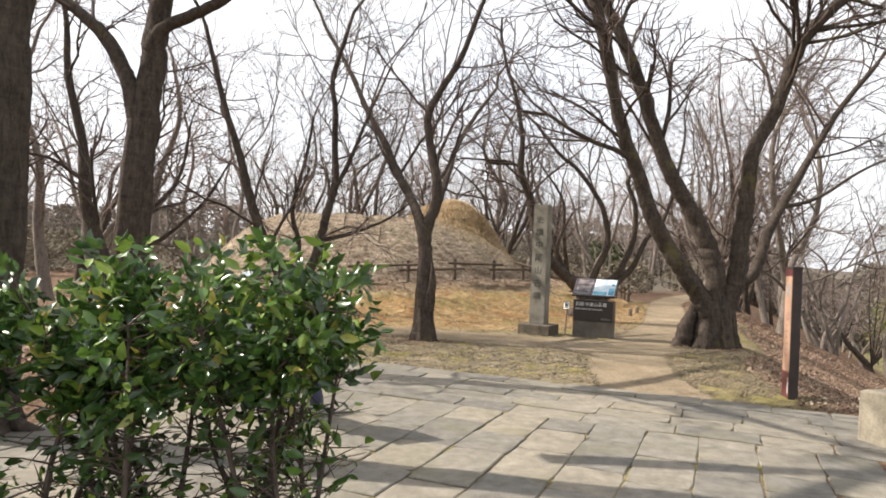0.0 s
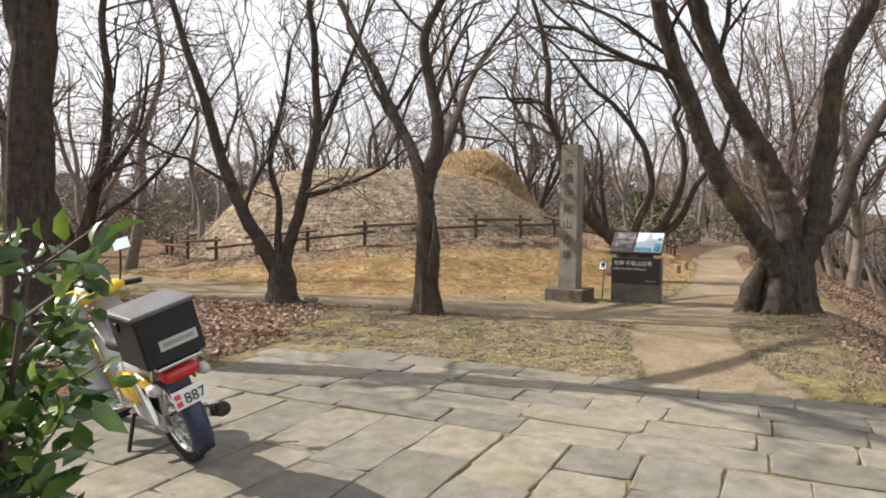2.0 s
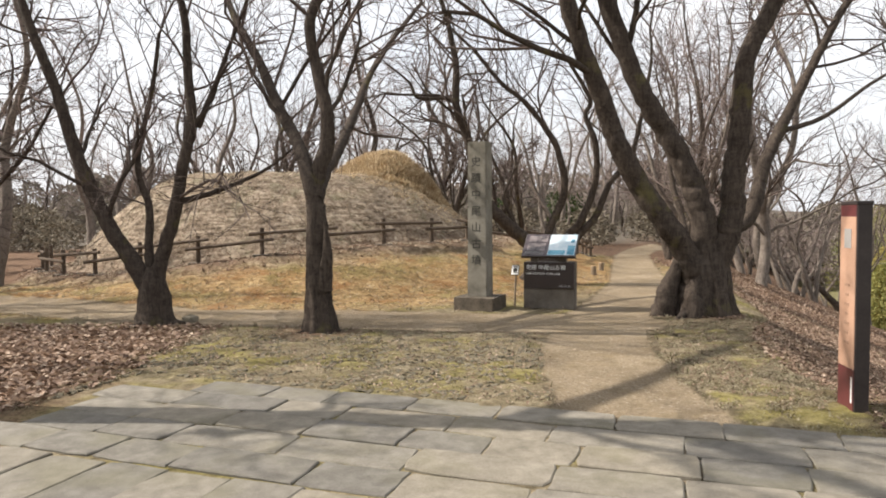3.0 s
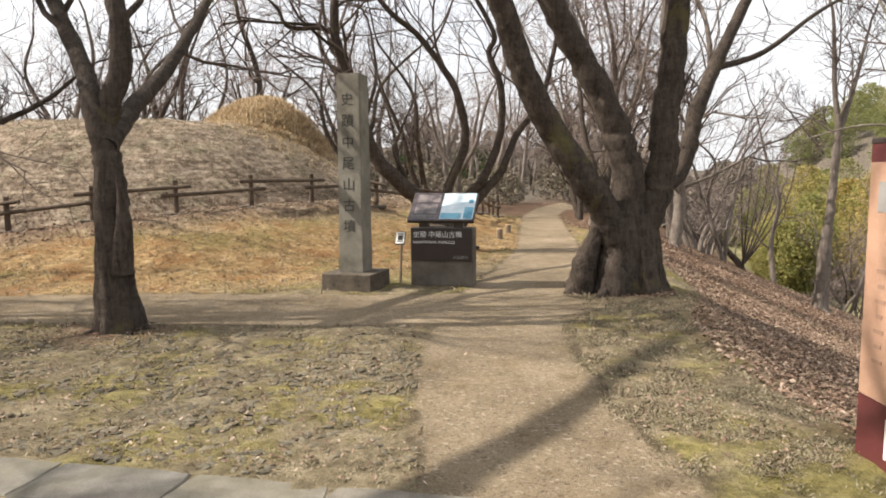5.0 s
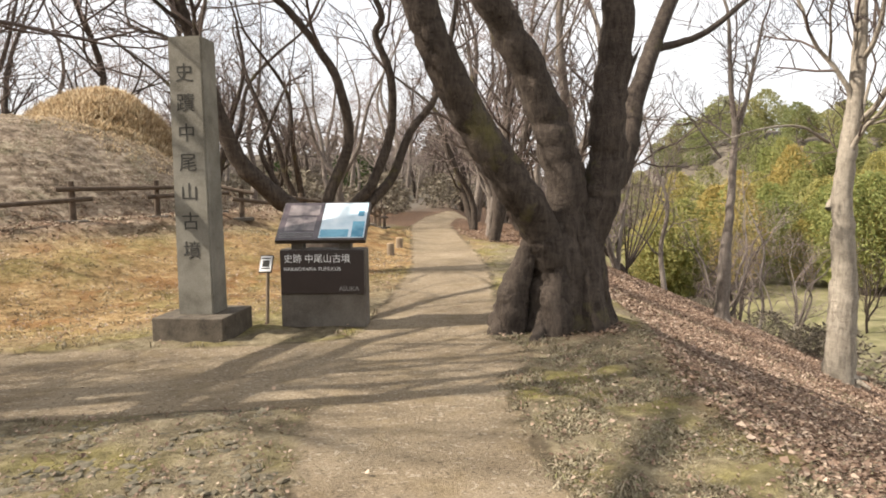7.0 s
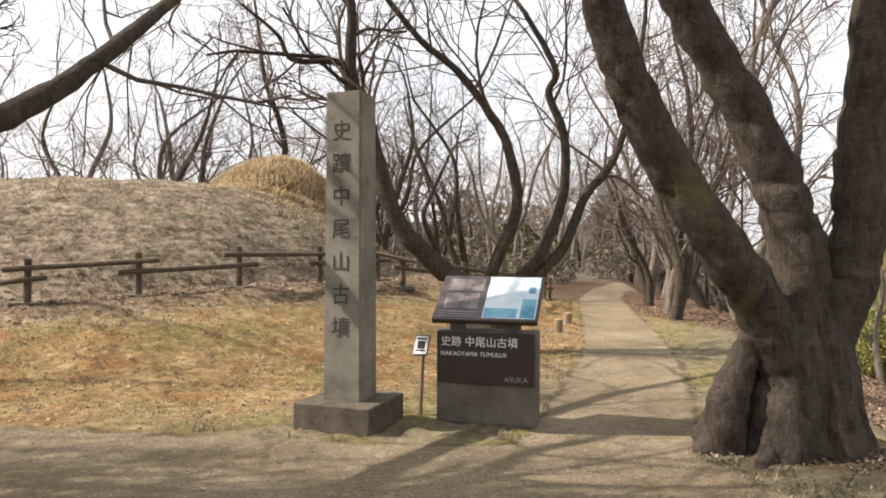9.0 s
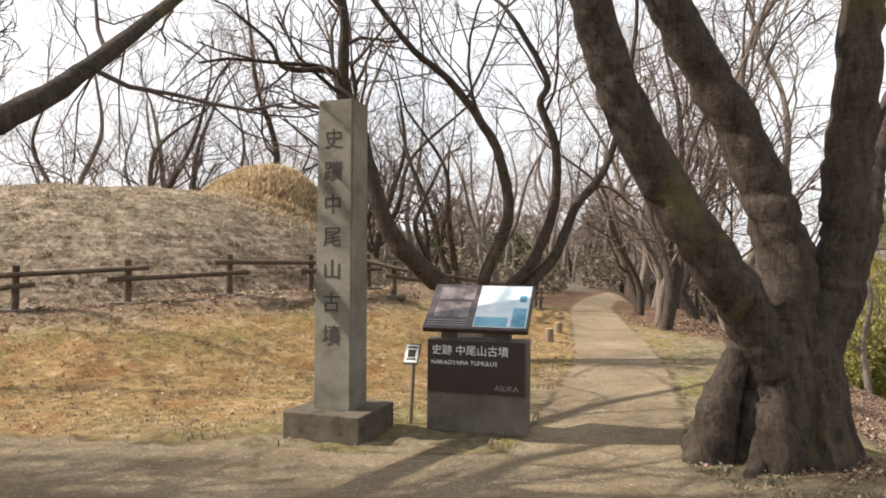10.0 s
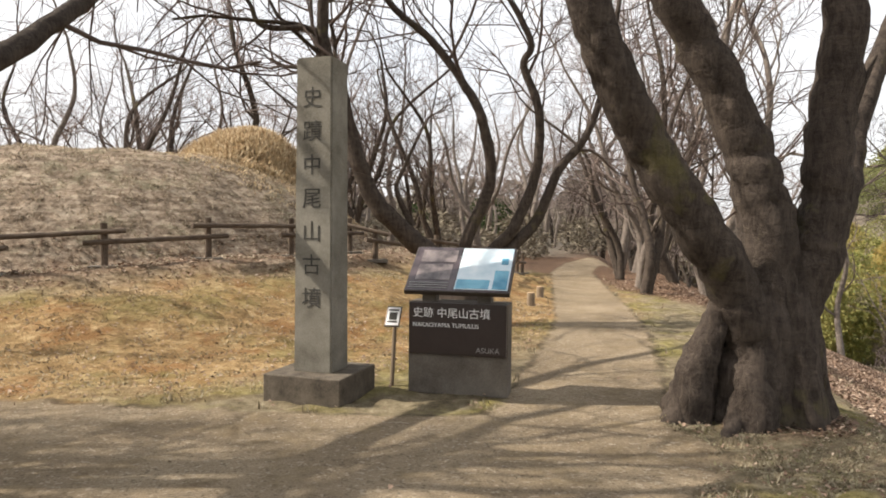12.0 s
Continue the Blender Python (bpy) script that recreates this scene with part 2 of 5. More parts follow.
GREY_INK = plain("grey_lettering", (0.22, 0.21, 0.20), (0.3, 0.29, 0.28), 6, 0.6, 0.3, 0, 0.02)
WOOD_FENCE = plain("weathered_fence_log", (0.045, 0.032, 0.024), (0.15, 0.115, 0.085), 7, 0.9, 0.2, 0, 0.5, 50)
DARK_WOOD = plain("dark_stained_post", (0.018, 0.013, 0.012), (0.045, 0.034, 0.03), 5, 0.6, 0.4, 0, 0.2)
BLACK_PLASTIC = plain("black_plastic", (0.008, 0.008, 0.009), (0.02, 0.02, 0.021), 5, 0.5, 0.35, 0, 0.08)
GREY_PLASTIC = plain("dusty_grey_lid", (0.05, 0.05, 0.054), (0.11, 0.11, 0.118), 9, 0.5, 0.45, 0, 0.05)
RUBBER = plain("tyre_rubber", (0.012, 0.012, 0.012), (0.035, 0.034, 0.032), 9, 0.85, 0.3, 0, 0.2)
YELLOW = plain("yellow_paint", (0.62, 0.40, 0.012), (0.72, 0.48, 0.02), 4, 0.3, 0.5, 0, 0.02)
IVORY = plain("grey_white_paint", (0.36, 0.36, 0.35), (0.52, 0.52, 0.5), 3, 0.35, 0.5, 0, 0.02)
CHROME = plain("worn_chrome", (0.55, 0.55, 0.55), (0.72, 0.72, 0.72), 8, 0.22, 0.5, 1.0, 0.05)
NAVY = plain("navy_paint", (0.014, 0.018, 0.045), (0.03, 0.036, 0.08), 5, 0.4, 0.5, 0, 0.03)
RED_LENS = plain("red_lens", (0.42, 0.012, 0.012), (0.55, 0.02, 0.02), 9, 0.2, 0.6, 0, 0.02)
MIRROR = plain("mirror_glass", (0.85, 0.87, 0.9), (0.9, 0.92, 0.95), 2, 0.03, 0.5, 1.0, 0.0)
ROCK = plain("weathered_stone", (0.14, 0.12, 0.09), (0.31, 0.275, 0.21), 6, 0.9, 0.2, 0, 0.6, 40, 0.4)
COBBLE = plain("mossy_cobble", (0.065, 0.056, 0.038), (0.26, 0.228, 0.165), 14, 0.95, 0.15, 0, 0.7, 60, 0.5)
FADED_INK = plain("half_faded_ink", (0.27, 0.165, 0.115), (0.33, 0.21, 0.15), 5)


# ---- building helpers ----
def mesh_from(name, verts, faces, material, smooth=False):
    me = bpy.data.meshes.new(name)
    me.from_pydata([tuple(v) for v in verts], [], [tuple(f) for f in faces])
    me.materials.append(material)
    if smooth:
        me.polygons.foreach_set("use_smooth", [True] * len(me.polygons))
    me.update()
    return me


def quads(name, verts, faces, material, smooth=True):
    """A mesh from numpy arrays of places and of faces with one number of corners."""
    me = bpy.data.meshes.new(name)
    n, k = faces.shape
    me.vertices.add(len(verts))
    me.vertices.foreach_set("co", verts.astype(np.float32).ravel())
    me.loops.add(n * k)
    me.loops.foreach_set("vertex_index", faces.astype(np.int32).ravel())
    me.polygons.add(n)
    me.polygons.foreach_set("loop_start", np.arange(0, n * k, k, dtype=np.int32))
    me.materials.append(material)
    if smooth:
        me.polygons.foreach_set("use_smooth", np.ones(n, dtype=bool))
    me.update(calc_edges=True)
    me.validate()
    return me


def part(name, bm, material, parent=None, label="", smooth=False):
    me = bpy.data.meshes.new(name)
    bm.to_mesh(me)
    bm.free()
    me.materials.append(material)
    if smooth:
        me.polygons.foreach_set("use_smooth", [True] * len(me.polygons))
    ob = new(name, me)
    ob.parent = parent
    return tagged(ob, label)


def hang(name, me, parent=None, label="", m=None):
    ob = new(name, me)
    ob.parent = parent
    if m is not None:
        ob.matrix_basis = m
    return tagged(ob, label)


def thing(name, m, label, category, group=""):
    ob = new(name)
    ob.empty_display_size = 0.1
    ob.matrix_basis = m
    return tagged(ob, label, category, group)


def box(sx, sy, sz, m=None, bevel=0.0, bm=None, segments=2):
    """A bevelled block that stands on its origin."""
    own = bmesh.new()
    bmesh.ops.create_cube(own, size=1.0, matrix=Matrix.Translation((0, 0, sz / 2)) @ Matrix.Diagonal((sx, sy, sz, 1)))
    if bevel:
        bmesh.ops.bevel(own, geom=own.edges[:], offset=bevel, segments=segments, affect="EDGES", profile=0.5)
    if m is not None:
        bmesh.ops.transform(own, matrix=m, verts=own.verts[:])
    return join(bm, own)


def join(bm, own):
    if bm is None:
        return own
    me = bpy.data.meshes.new("scratch")
    own.to_mesh(me)
    own.free()
    bm.from_mesh(me)
    bpy.data.meshes.remove(me)
    return bm


def rod(a, b, r1, r2=None, sides=10, bm=None):
    a, b = Vector(a), Vector(b)
    own = bmesh.new()
    d = b - a
    m = Matrix.Translation((a + b) / 2) @ d.to_track_quat("Z", "Y").to_matrix().to_4x4()
    bmesh.ops.create_cone(own, cap_ends=True, segments=sides, radius1=r1, radius2=r1 if r2 is None else r2, depth=d.length, matrix=m)
    return join(bm, own)


def smooth_line(points, n):
    """A Catmull-Rom line through a few points, n steps a span."""
    p = np.array(points, float)
    p = np.vstack([2 * p[0] - p[1], p, 2 * p[-1] - p[-2]])
    out = []
    for i in range(1, len(p) - 2):
        for s in np.linspace(0, 1, n, endpoint=False):
            a, b, c, d = p[i - 1:i + 3]
            out.append(0.5 * (2 * b + (c - a) * s + (2 * a - 5 * b + 4 * c - d) * s * s + (3 * b - a - 3 * c + d) * s ** 3))
    out.append(p[-2])
    return np.array(out)


class Tubes:
    """Gathers round tubes and gives them as one mesh."""

    def __init__(self):
        self.v, self.f, self.n = [], [], 0

    def add(self, line, radii, sides=6, lump=0.0, rng=None):
        line, radii = np.asarray(line, float), np.asarray(radii, float)
        tan = np.gradient(line, axis=0)
        tan /= np.linalg.norm(tan, axis=1)[:, None] + 1e-9
        ref = np.array((0.31, 0.95, 0.05)) if abs(tan[0][2]) > 0.6 else np.array((0.05, 0.1, 0.99))
        side = np.cross(tan, ref)
        side /= np.linalg.norm(side, axis=1)[:, None] + 1e-9
        up = np.cross(side, tan)
        ang = np.linspace(0, 2 * np.pi, sides, endpoint=False)
        r = radii[:, None] * np.ones(sides) if radii.ndim == 1 else radii
        if lump:
            r = r * (1 + lump * rng.standard_normal((len(line), sides)))
        ring = line[:, None] + r[..., None] * (np.cos(ang)[None, :, None] * side[:, None] + np.sin(ang)[None, :, None] * up[:, None])
        k = len(line)
        i = np.arange((k - 1) * sides).reshape(k - 1, sides)
        j = np.roll(i, -1, axis=1)
        self.f.append((np.stack([i, j, j + sides, i + sides], -1) + self.n).reshape(-1, 4))
        self.v.append(ring.reshape(-1, 3))
        self.n += k * sides

    def mesh(self, name, material):
        return quads(name, np.vstack(self.v), np.vstack(self.f), material)


# ---- lie of the land ----
MOUND = (-3.8, 25.5)


def step(a, b, x):
    s = np.clip((x - a) / (b - a), 0, 1)
    return s * s * (3 - 2 * s)


def across(x, y):
    return 0.944 * x - 0.33 * y


def along(x, y):
    return 0.33 * x + 0.944 * y


def height(x, y):
    x, y = np.asarray(x, float), np.asarray(y, float)
    r = np.hypot(x - MOUND[0], y - MOUND[1])
    foot = (0.15 + 0.75 * step(-9, 0.5, x)) * step(11.2, 6.8, r) * step(7.5, 4.5, across(x, y) + 5.5 * step(23, 17, y))
    rise = np.clip((6.35 - r) / 3.3, 0, 1)
    z = foot + (2.84 - foot) * (1 - (1 - rise) ** 1.7)
    k = np.hypot(x + 0.5, y - 25.8)
    z = z + 0.82 * np.clip(1 - (k / 1.8) ** 2, 0, 1) ** 0.8
    z = z - 0.15 * step(7.25, 7.75, r) * step(11.5, 9.5, r) * step(24, 21, y)
    lumps = np.sin(2.3 * x + 1.7 * np.sin(1.9 * y)) * np.sin(2.9 * y + 1.1 * np.sin(2.1 * x + 0.6)) + 0.6 * np.sin(5.3 * x + 2 * np.sin(3.1 * y + 1)) * np.sin(6.1 * y + 1.3 * np.sin(4.3 * x))
    z = z + lumps * (0.018 * step(7.0, 6.0, r) + 0.022 * step(11.0, 9.5, r))
    v = across(x, y)
    drop = np.clip(v - 1.0 - 1.15 * step(11.0, 8.8, along(x, y)), 0, None)
    near = -0.435 * drop * step(-0.3, 0.7, drop)
    z = z + np.maximum(near, -7.0 - 0.6 * step(12, 40, drop))
    far = np.hypot(x, y - 8)
    hill = 12.5 * np.exp(-(((x - 112) / 55) ** 2 + ((y - 92) / 60) ** 2))
    hill = hill + 11.0 * np.exp(-(((x - 66) / 34) ** 2 + ((y - 118) / 34) ** 2))
    ridge = (9.0 + 4 * np.sin(x * 0.013 + 1) + 3 * np.cos(y * 0.017)) * step(90, 260, far)
    z = z + hill * step(20, 50, v) + ridge
    z = z - 1.6 * step(31, 46, along(x, y)) * step(-1.5, 1.5, v) * (v < 20)
    return z


def z_at(x, y):
    return float(height(x, y))


def line_gap(x, y, line):
    """Distance from points to a line of several spans."""
    best = np.full(np.shape(x), 1e9)
    for (ax, ay), (bx, by) in zip(line, line[1:]):
        dx, dy = bx - ax, by - ay
        s = np.clip(((x - ax) * dx + (y - ay) * dy) / (dx * dx + dy * dy), 0, 1)
        best = np.minimum(best, np.hypot(x - ax - s * dx, y - ay - s * dy))
    return best


MAIN_PATH = [(2.75, 7.5), (2.8, 9.8), (3.05, 11.3), (3.75, 13.6), (4.8, 16.2), (5.75, 18.9), (8.7, 30.0), (10.6, 35.0), (14, 42)]
SIDE_PATH = [(3.6, 13.0), (2.6, 12.9), (1.0, 13.2), (-1.2, 13.7), (-3.2, 14.0), (-5.6, 15.2), (-9, 17.0), (-15, 19), (-22, 20)]


def masks(x, y):
    r = np.hypot(x - MOUND[0], y - MOUND[1])
    v, u = across(x, y), along(x, y)
    path = np.maximum(0.66 - line_gap(x, y, MAIN_PATH), 0.92 - line_gap(x, y, SIDE_PATH))
    bank = np.minimum(11.6 - r, r - 7.7)
    bank = np.minimum(bank, x + 9)
    mound = 7.8 - r
    litter = np.maximum(v - 1.35 - 0.25 * np.sin(u * 0.9), np.minimum(-2.1 - x, 12.9 - y))
    litter = np.maximum(litter, np.maximum(x - 10.5 + 0.1 * y, y - 33))
    litter = np.maximum(litter, -9.5 - x)
    litter = np.maximum(litter, np.minimum(0.45 - np.abs(r - 6.9), 26.0 - y))
    litter = np.maximum(litter, np.maximum(0.3 - np.hypot(x - 5.35, y - 13.5), 0.5 - np.hypot(x + 0.5, y - 12.3)))
    field = np.minimum(v - 15, 60 - v)
    woods = np.minimum(np.hypot(x, y - 8) - 36, np.maximum(-2 - v, np.hypot(x, y - 8) - 110))
    hay = 1.85 - np.hypot(x + 0.35, y - 25.5)
    return dict(woods=woods, hay=hay, path=path, bank=bank, mound=mound, litter=litter, field=field)


def spread(lo, hi, fine, far):
    mid = np.arange(lo, hi + fine / 2, fine)
    out, d = [], fine
    reach = 0.0
    while reach < far:
        d *= 1.18
        reach += d
        out.append(reach)
    out = np.array(out)
    return np.concatenate([lo - out[::-1], mid, hi + out])


def build_ground():
    xs, ys = spread(-12.0, 14.0, 0.16, 2500), spread(-2.0, 31.0, 0.16, 2500)
    gx, gy = np.meshgrid(xs, ys)
    z = height(gx, gy)
    rng = np.random.default_rng(4)
    m = masks(gx, gy)
    rough = 0.012 * rng.standard_normal(gx.shape) * (m["path"] < 0) * (np.hypot(gx, gy) < 60)
    paved = (along(gx, gy) < 8.75) & (across(gx, gy) < 2.3) & (across(gx, gy) > -5.2)
    z = z + np.where(paved, -0.012, rough)
    z = z - 0.012 * step(-0.12, 0.2, m["path"])
    nx = len(xs)
    i = (np.arange(len(ys) - 1)[:, None] * nx + np.arange(nx - 1)[None]).ravel()
    me = quads("ground", np.stack([gx, gy, z], -1).reshape(-1, 3), np.stack([i, i + 1, i + nx + 1, i + nx], -1), GROUND)
    for name, values in m.items():
        a = me.attributes.new(name, "FLOAT", "POINT")
        a.data.foreach_set("value", np.clip(values, -4, 4).astype(np.float32).ravel())
    return tagged(new("ground", me), "dry lawn, worn path, orange bank and grassy burial mound", "ground", kind="structure")


build_ground()


# ---- trees ----
def grow(tubes, fine, rng, start, way, length, radius, level, spec):
    """One branch that bends and forks on, down to twigs."""
    steps = (5, 5, 3, 2, 2)[level]
    pts, p, d = [np.array(start, float)], np.array(start, float), np.array(way, float)
    d = d / np.linalg.norm(d)
    for i in range(steps):
        d = d + rng.normal(0, spec["bend"], 3) + np.array((0, 0, spec["lift"]))
        d = d / np.linalg.norm(d)
        p = p + d * length / steps
        pts.append(p.copy())
    rad = np.linspace(radius, radius * (0.5 if level < spec["depth"] else 0.3), steps + 1)
    sides = 7 if radius > 0.05 else (5 if radius > 0.025 else 3)
    (tubes if radius > 0.03 else fine).add(pts, rad, sides)
    if level >= spec["depth"]:
        return
    count = spec["forks"][min(level, len(spec["forks"]) - 1)]
    for c in range(count):
        s = 0.25 + 0.75 * (c + rng.random()) / count
        i = min(steps - 1, int(s * steps))
        f = s * steps - i
        at = pts[i] * (1 - f) + pts[min(i + 1, steps)] * f
        t = pts[min(i + 1, steps)] - pts[i]
        t = t / np.linalg.norm(t)
        o = np.cross(t, rng.normal(0, 1, 3))
        o = o / (np.linalg.norm(o) + 1e-9)
        a = rng.uniform(0.45, 0.95)
        w = t * math.cos(a) + o * math.sin(a)
        k = rng.uniform(0.5, 0.78) * (1.0 - 0.35 * s)
        grow(tubes, fine, rng, at, w, length * k * 1.15, max(0.0045, radius * rng.uniform(0.42, 0.62)), level + 1, spec)


SPEC = dict(bend=0.17, lift=0.05, depth=4, forks=(5, 5, 4, 2))
OPEN = dict(bend=0.18, lift=0.05, depth=4, forks=(4, 4, 3, 2))


def limb(tubes, fine, rng, points, r0, r1, spec, shoots, sides=12, lump=0.05, first=0.42, stray=0.055):
    """A thick limb along a bent line, with shoots along its upper part."""
    points = np.array(points, float)
    points[1:-1] += rng.normal(0, stray, points[1:-1].shape)
    line = smooth_line(points, 7)
    n = len(line)
    s = np.linspace(0, 1, n)
    rad = r0 + (r1 - r0) * s ** 0.85
    line = line + rng.normal(0, 0.05, (n, 3)) * rad[:, None]
    tubes.add(line, rad, sides, lump, rng)
    if not shoots:
        return
    total = np.sum(np.linalg.norm(np.diff(line, axis=0), axis=1))
    for c in range(shoots):
        f = first + (1 - first) * (c + rng.random()) / shoots
        i = min(n - 2, int(f * (n - 1)))
        t = line[i + 1] - line[i]
        t = t / np.linalg.norm(t)
        o = np.cross(t, rng.normal(0, 1, 3))
        o = o / np.linalg.norm(o)
        a = rng.uniform(0.5, 1.0)
        grow(tubes, fine, rng, line[i], t * math.cos(a) + o * math.sin(a), total * rng.uniform(0.2, 0.38), min(0.055, rad[i] * rng.uniform(0.28, 0.45)), 1, spec)
    grow(tubes, fine, rng, line[-1], line[-1] - line[-2], total * 0.35, r1 * 0.95, 1, spec)


def tree_parts(tree, tubes, fine, bark, twig):
    hang("trunk", tubes.mesh("trunk", bark), tree)
    if fine.v:
        tagged(hang("crown", fine.mesh("crown", twig), tree, "bare leafless twigs"), kind="stuff")


def flare(tubes, rng, base, top, r, spreadout=1.8, sides=16, roots=5, rise=1.25):
    """A trunk that widens into roots at the ground."""
    base, top = np.array(base, float), np.array(top, float)
    s = np.linspace(0, 1, 12)
    line = base + (top - base) * s[:, None] - np.array((0, 0, 0.15)) * (1 - s[:, None])
    ang = np.linspace(0, 2 * np.pi, 24, endpoint=False)
    lobe = 0.75 + 0.45 * np.sin(roots * ang + rng.uniform(0, 6)) + 0.25 * np.sin(3 * ang + rng.uniform(0, 6))
    fall = np.exp(-s * np.linalg.norm(top - base) / (rise * r))
    rad = r * (1 + (spreadout - 1) * fall[:, None] * np.clip(lobe, 0.1, 2)[None] + 0.05 * np.sin(5 * ang + 2)[None]) * (1 - 0.6 * s[:, None] ** 5)
    tubes.add(line, rad, 24, 0.05, rng)
    for k in range(roots):
        a = 2 * math.pi * (k + rng.uniform(-0.3, 0.3)) / roots
        o = np.array((math.cos(a), math.sin(a), 0))
        reach = r * rng.uniform(2.0, 3.0) * (1 + 0.3 * (rise - 1.25))
        pts = [base + o * r * 0.5 + (0, 0, r * 0.8), base + o * r * 1.1 + (0, 0, r * 0.22), base + o * r * 1.6 + (0, 0, r * 0.03), base + o * reach - (0, 0, 0.06)]
        tubes.add(smooth_line(pts, 4), np.linspace(r * 0.34, r * 0.12, 13), 8, 0.06, rng)


def hero(name, seed, base, stem_top, r, limbs, label, bark=BARK, twig=TWIG, spec=SPEC, first=0.52, roots=5, spreadout=1.8, rise=1.25, knots=()):
    """A tree with hand-set limbs; each limb is a line of offsets from the foot, with radii."""
    rng = np.random.default_rng(seed)
    tubes, fine = Tubes(), Tubes()
    flare(tubes, rng, (0, 0, 0), stem_top, r, spreadout, roots=roots, rise=rise)
    for points, r0, r1, n in limbs:
        limb(tubes, fine, rng, points, r0, r1, spec, n, sides=16, stray=0.018, lump=0.045, first=first)
    for points, r0, r1 in knots:
        line = smooth_line(points, 6)
        tubes.add(line, np.linspace(r0, r1, len(line)), 18, 0.1, rng)
    t = thing(name, pose(base[0], base[1], z_at(*base)), label, "tree", "bare trees")
    tree_parts(t, tubes, fine, bark, twig)
    return t


# limbs are (sideways, away, up) from the foot
def placed(list2, away):
    """Limb lines from (sideways, up) pairs, drifting away from the foot by a share of their rise."""
    return [(x, away * z, z) for x, z in list2]


hero("cherry_tree", 23, (5.1, 13.62), (0.16, 0, 1.05), 0.31, [
    (placed([(0.0, 0.5), (-0.2, 0.95), (-0.52, 1.45), (-0.9, 1.98), (-1.17, 2.4), (-1.4, 2.85), (-1.62, 3.4), (-1.96, 4.3), (-2.35, 5.7), (-2.7, 6.8)], -0.12), 0.2, 0.11, 9),
    (placed([(0.08, 0.55), (0.12, 1.25), (0.03, 1.75), (-0.14, 2.22), (-0.4, 2.68), (-0.74, 3.22), (-1.1, 4.0), (-1.56, 5.3), (-2.05, 6.45)], 0.0), 0.215, 0.12, 8),
    (placed([(0.2, 0.55), (0.42, 1.1), (0.53, 1.6), (0.54, 2.1), (0.64, 2.7), (0.64, 3.3), (0.7, 3.95), (1.1, 4.7), (1.42, 5.75), (1.75, 6.4), (2.4, 7.1)], -0.03), 0.21, 0.1, 13),
    (placed([(0.2, 0.6), (0.5, 1.1), (1.08, 1.55), (1.42, 2.3), (1.92, 3.15), (2.55, 4.1), (3.4, 5.35), (4.4, 6.5)], 0.36), 0.16, 0.05, 12),
    (placed([(1.85, 2.95), (2.6, 3.25), (3.5, 3.8), (4.2, 4.15)], 0.36), 0.05, 0.02, 6),
    (placed([(0.5, 1.9), (0.68, 2.35), (0.84, 2.72)], -0.06), 0.1, 0.004, 0),
], "large dark four-stemmed bare cherry tree with flared hollow mossy base", first=0.7, roots=3, spreadout=1.25, knots=[
    ([(-0.5, 0.0, -0.15), (-0.47, -0.03, 0.22), (-0.37, -0.03, 0.55), (-0.18, 0.0, 0.95)], 0.2, 0.08),
    ([(-0.62, -0.05, -0.12), (-0.56, -0.05, 0.1), (-0.48, -0.04, 0.35)], 0.13, 0.06),
    ([(-0.12, -0.3, -0.15), (-0.1, -0.24, 0.25), (-0.03, -0.15, 0.6), (0.05, -0.08, 1.0)], 0.17, 0.1),
    ([(0.3, -0.28, -0.2), (0.28, -0.2, 0.3), (0.26, -0.1, 0.95)], 0.17, 0.13),
    ([(0.68, -0.1, -0.3), (0.5, -0.06, 0.1), (0.4, 0.0, 0.8)], 0.14, 0.12),
])

hero("cherry_tree", 44, (-0.48, 12.35), (-0.06, 0, 1.75), 0.145, [
    ([(-0.02, 0, 1.2), (-0.06, 0, 1.7), (-0.18, 0.1, 2.15), (-0.38, 0.45, 2.6), (-0.76, 1.0, 3.25), (-1.16, 1.5, 3.95), (-1.65, 2.0, 4.74), (-2.15, 2.5, 5.7), (-2.85, 3.0, 6.8)], 0.13, 0.04, 9),
    (placed([(0.0, 1.2), (-0.06, 1.7), (-0.07, 2.05), (0.07, 2.5), (0.1, 3.0), (-0.02, 3.55), (-0.16, 4.15), (0.16, 4.75), (0.44, 5.4), (0.8, 6.4)], 0.05), 0.14, 0.045, 9),
    ([(-0.04, 0, 1.75), (-0.09, 0.9, 2.18), (0.0, 1.9, 2.72), (0.14, 2.9, 3.4), (0.3, 3.95, 4.25), (0.64, 5.0, 5.2), (1.24, 6.2, 6.3)], 0.115, 0.04, 8),
    (placed([(0.06, 0.55), (0.13, 1.0), (0.14, 1.3), (0.1, 1.5)], -0.12), 0.12, 0.006, 0),
], "dark bare cherry tree with a broken stub on its trunk", spec=OPEN, first=0.4, spreadout=2.3, roots=7, rise=2.4)

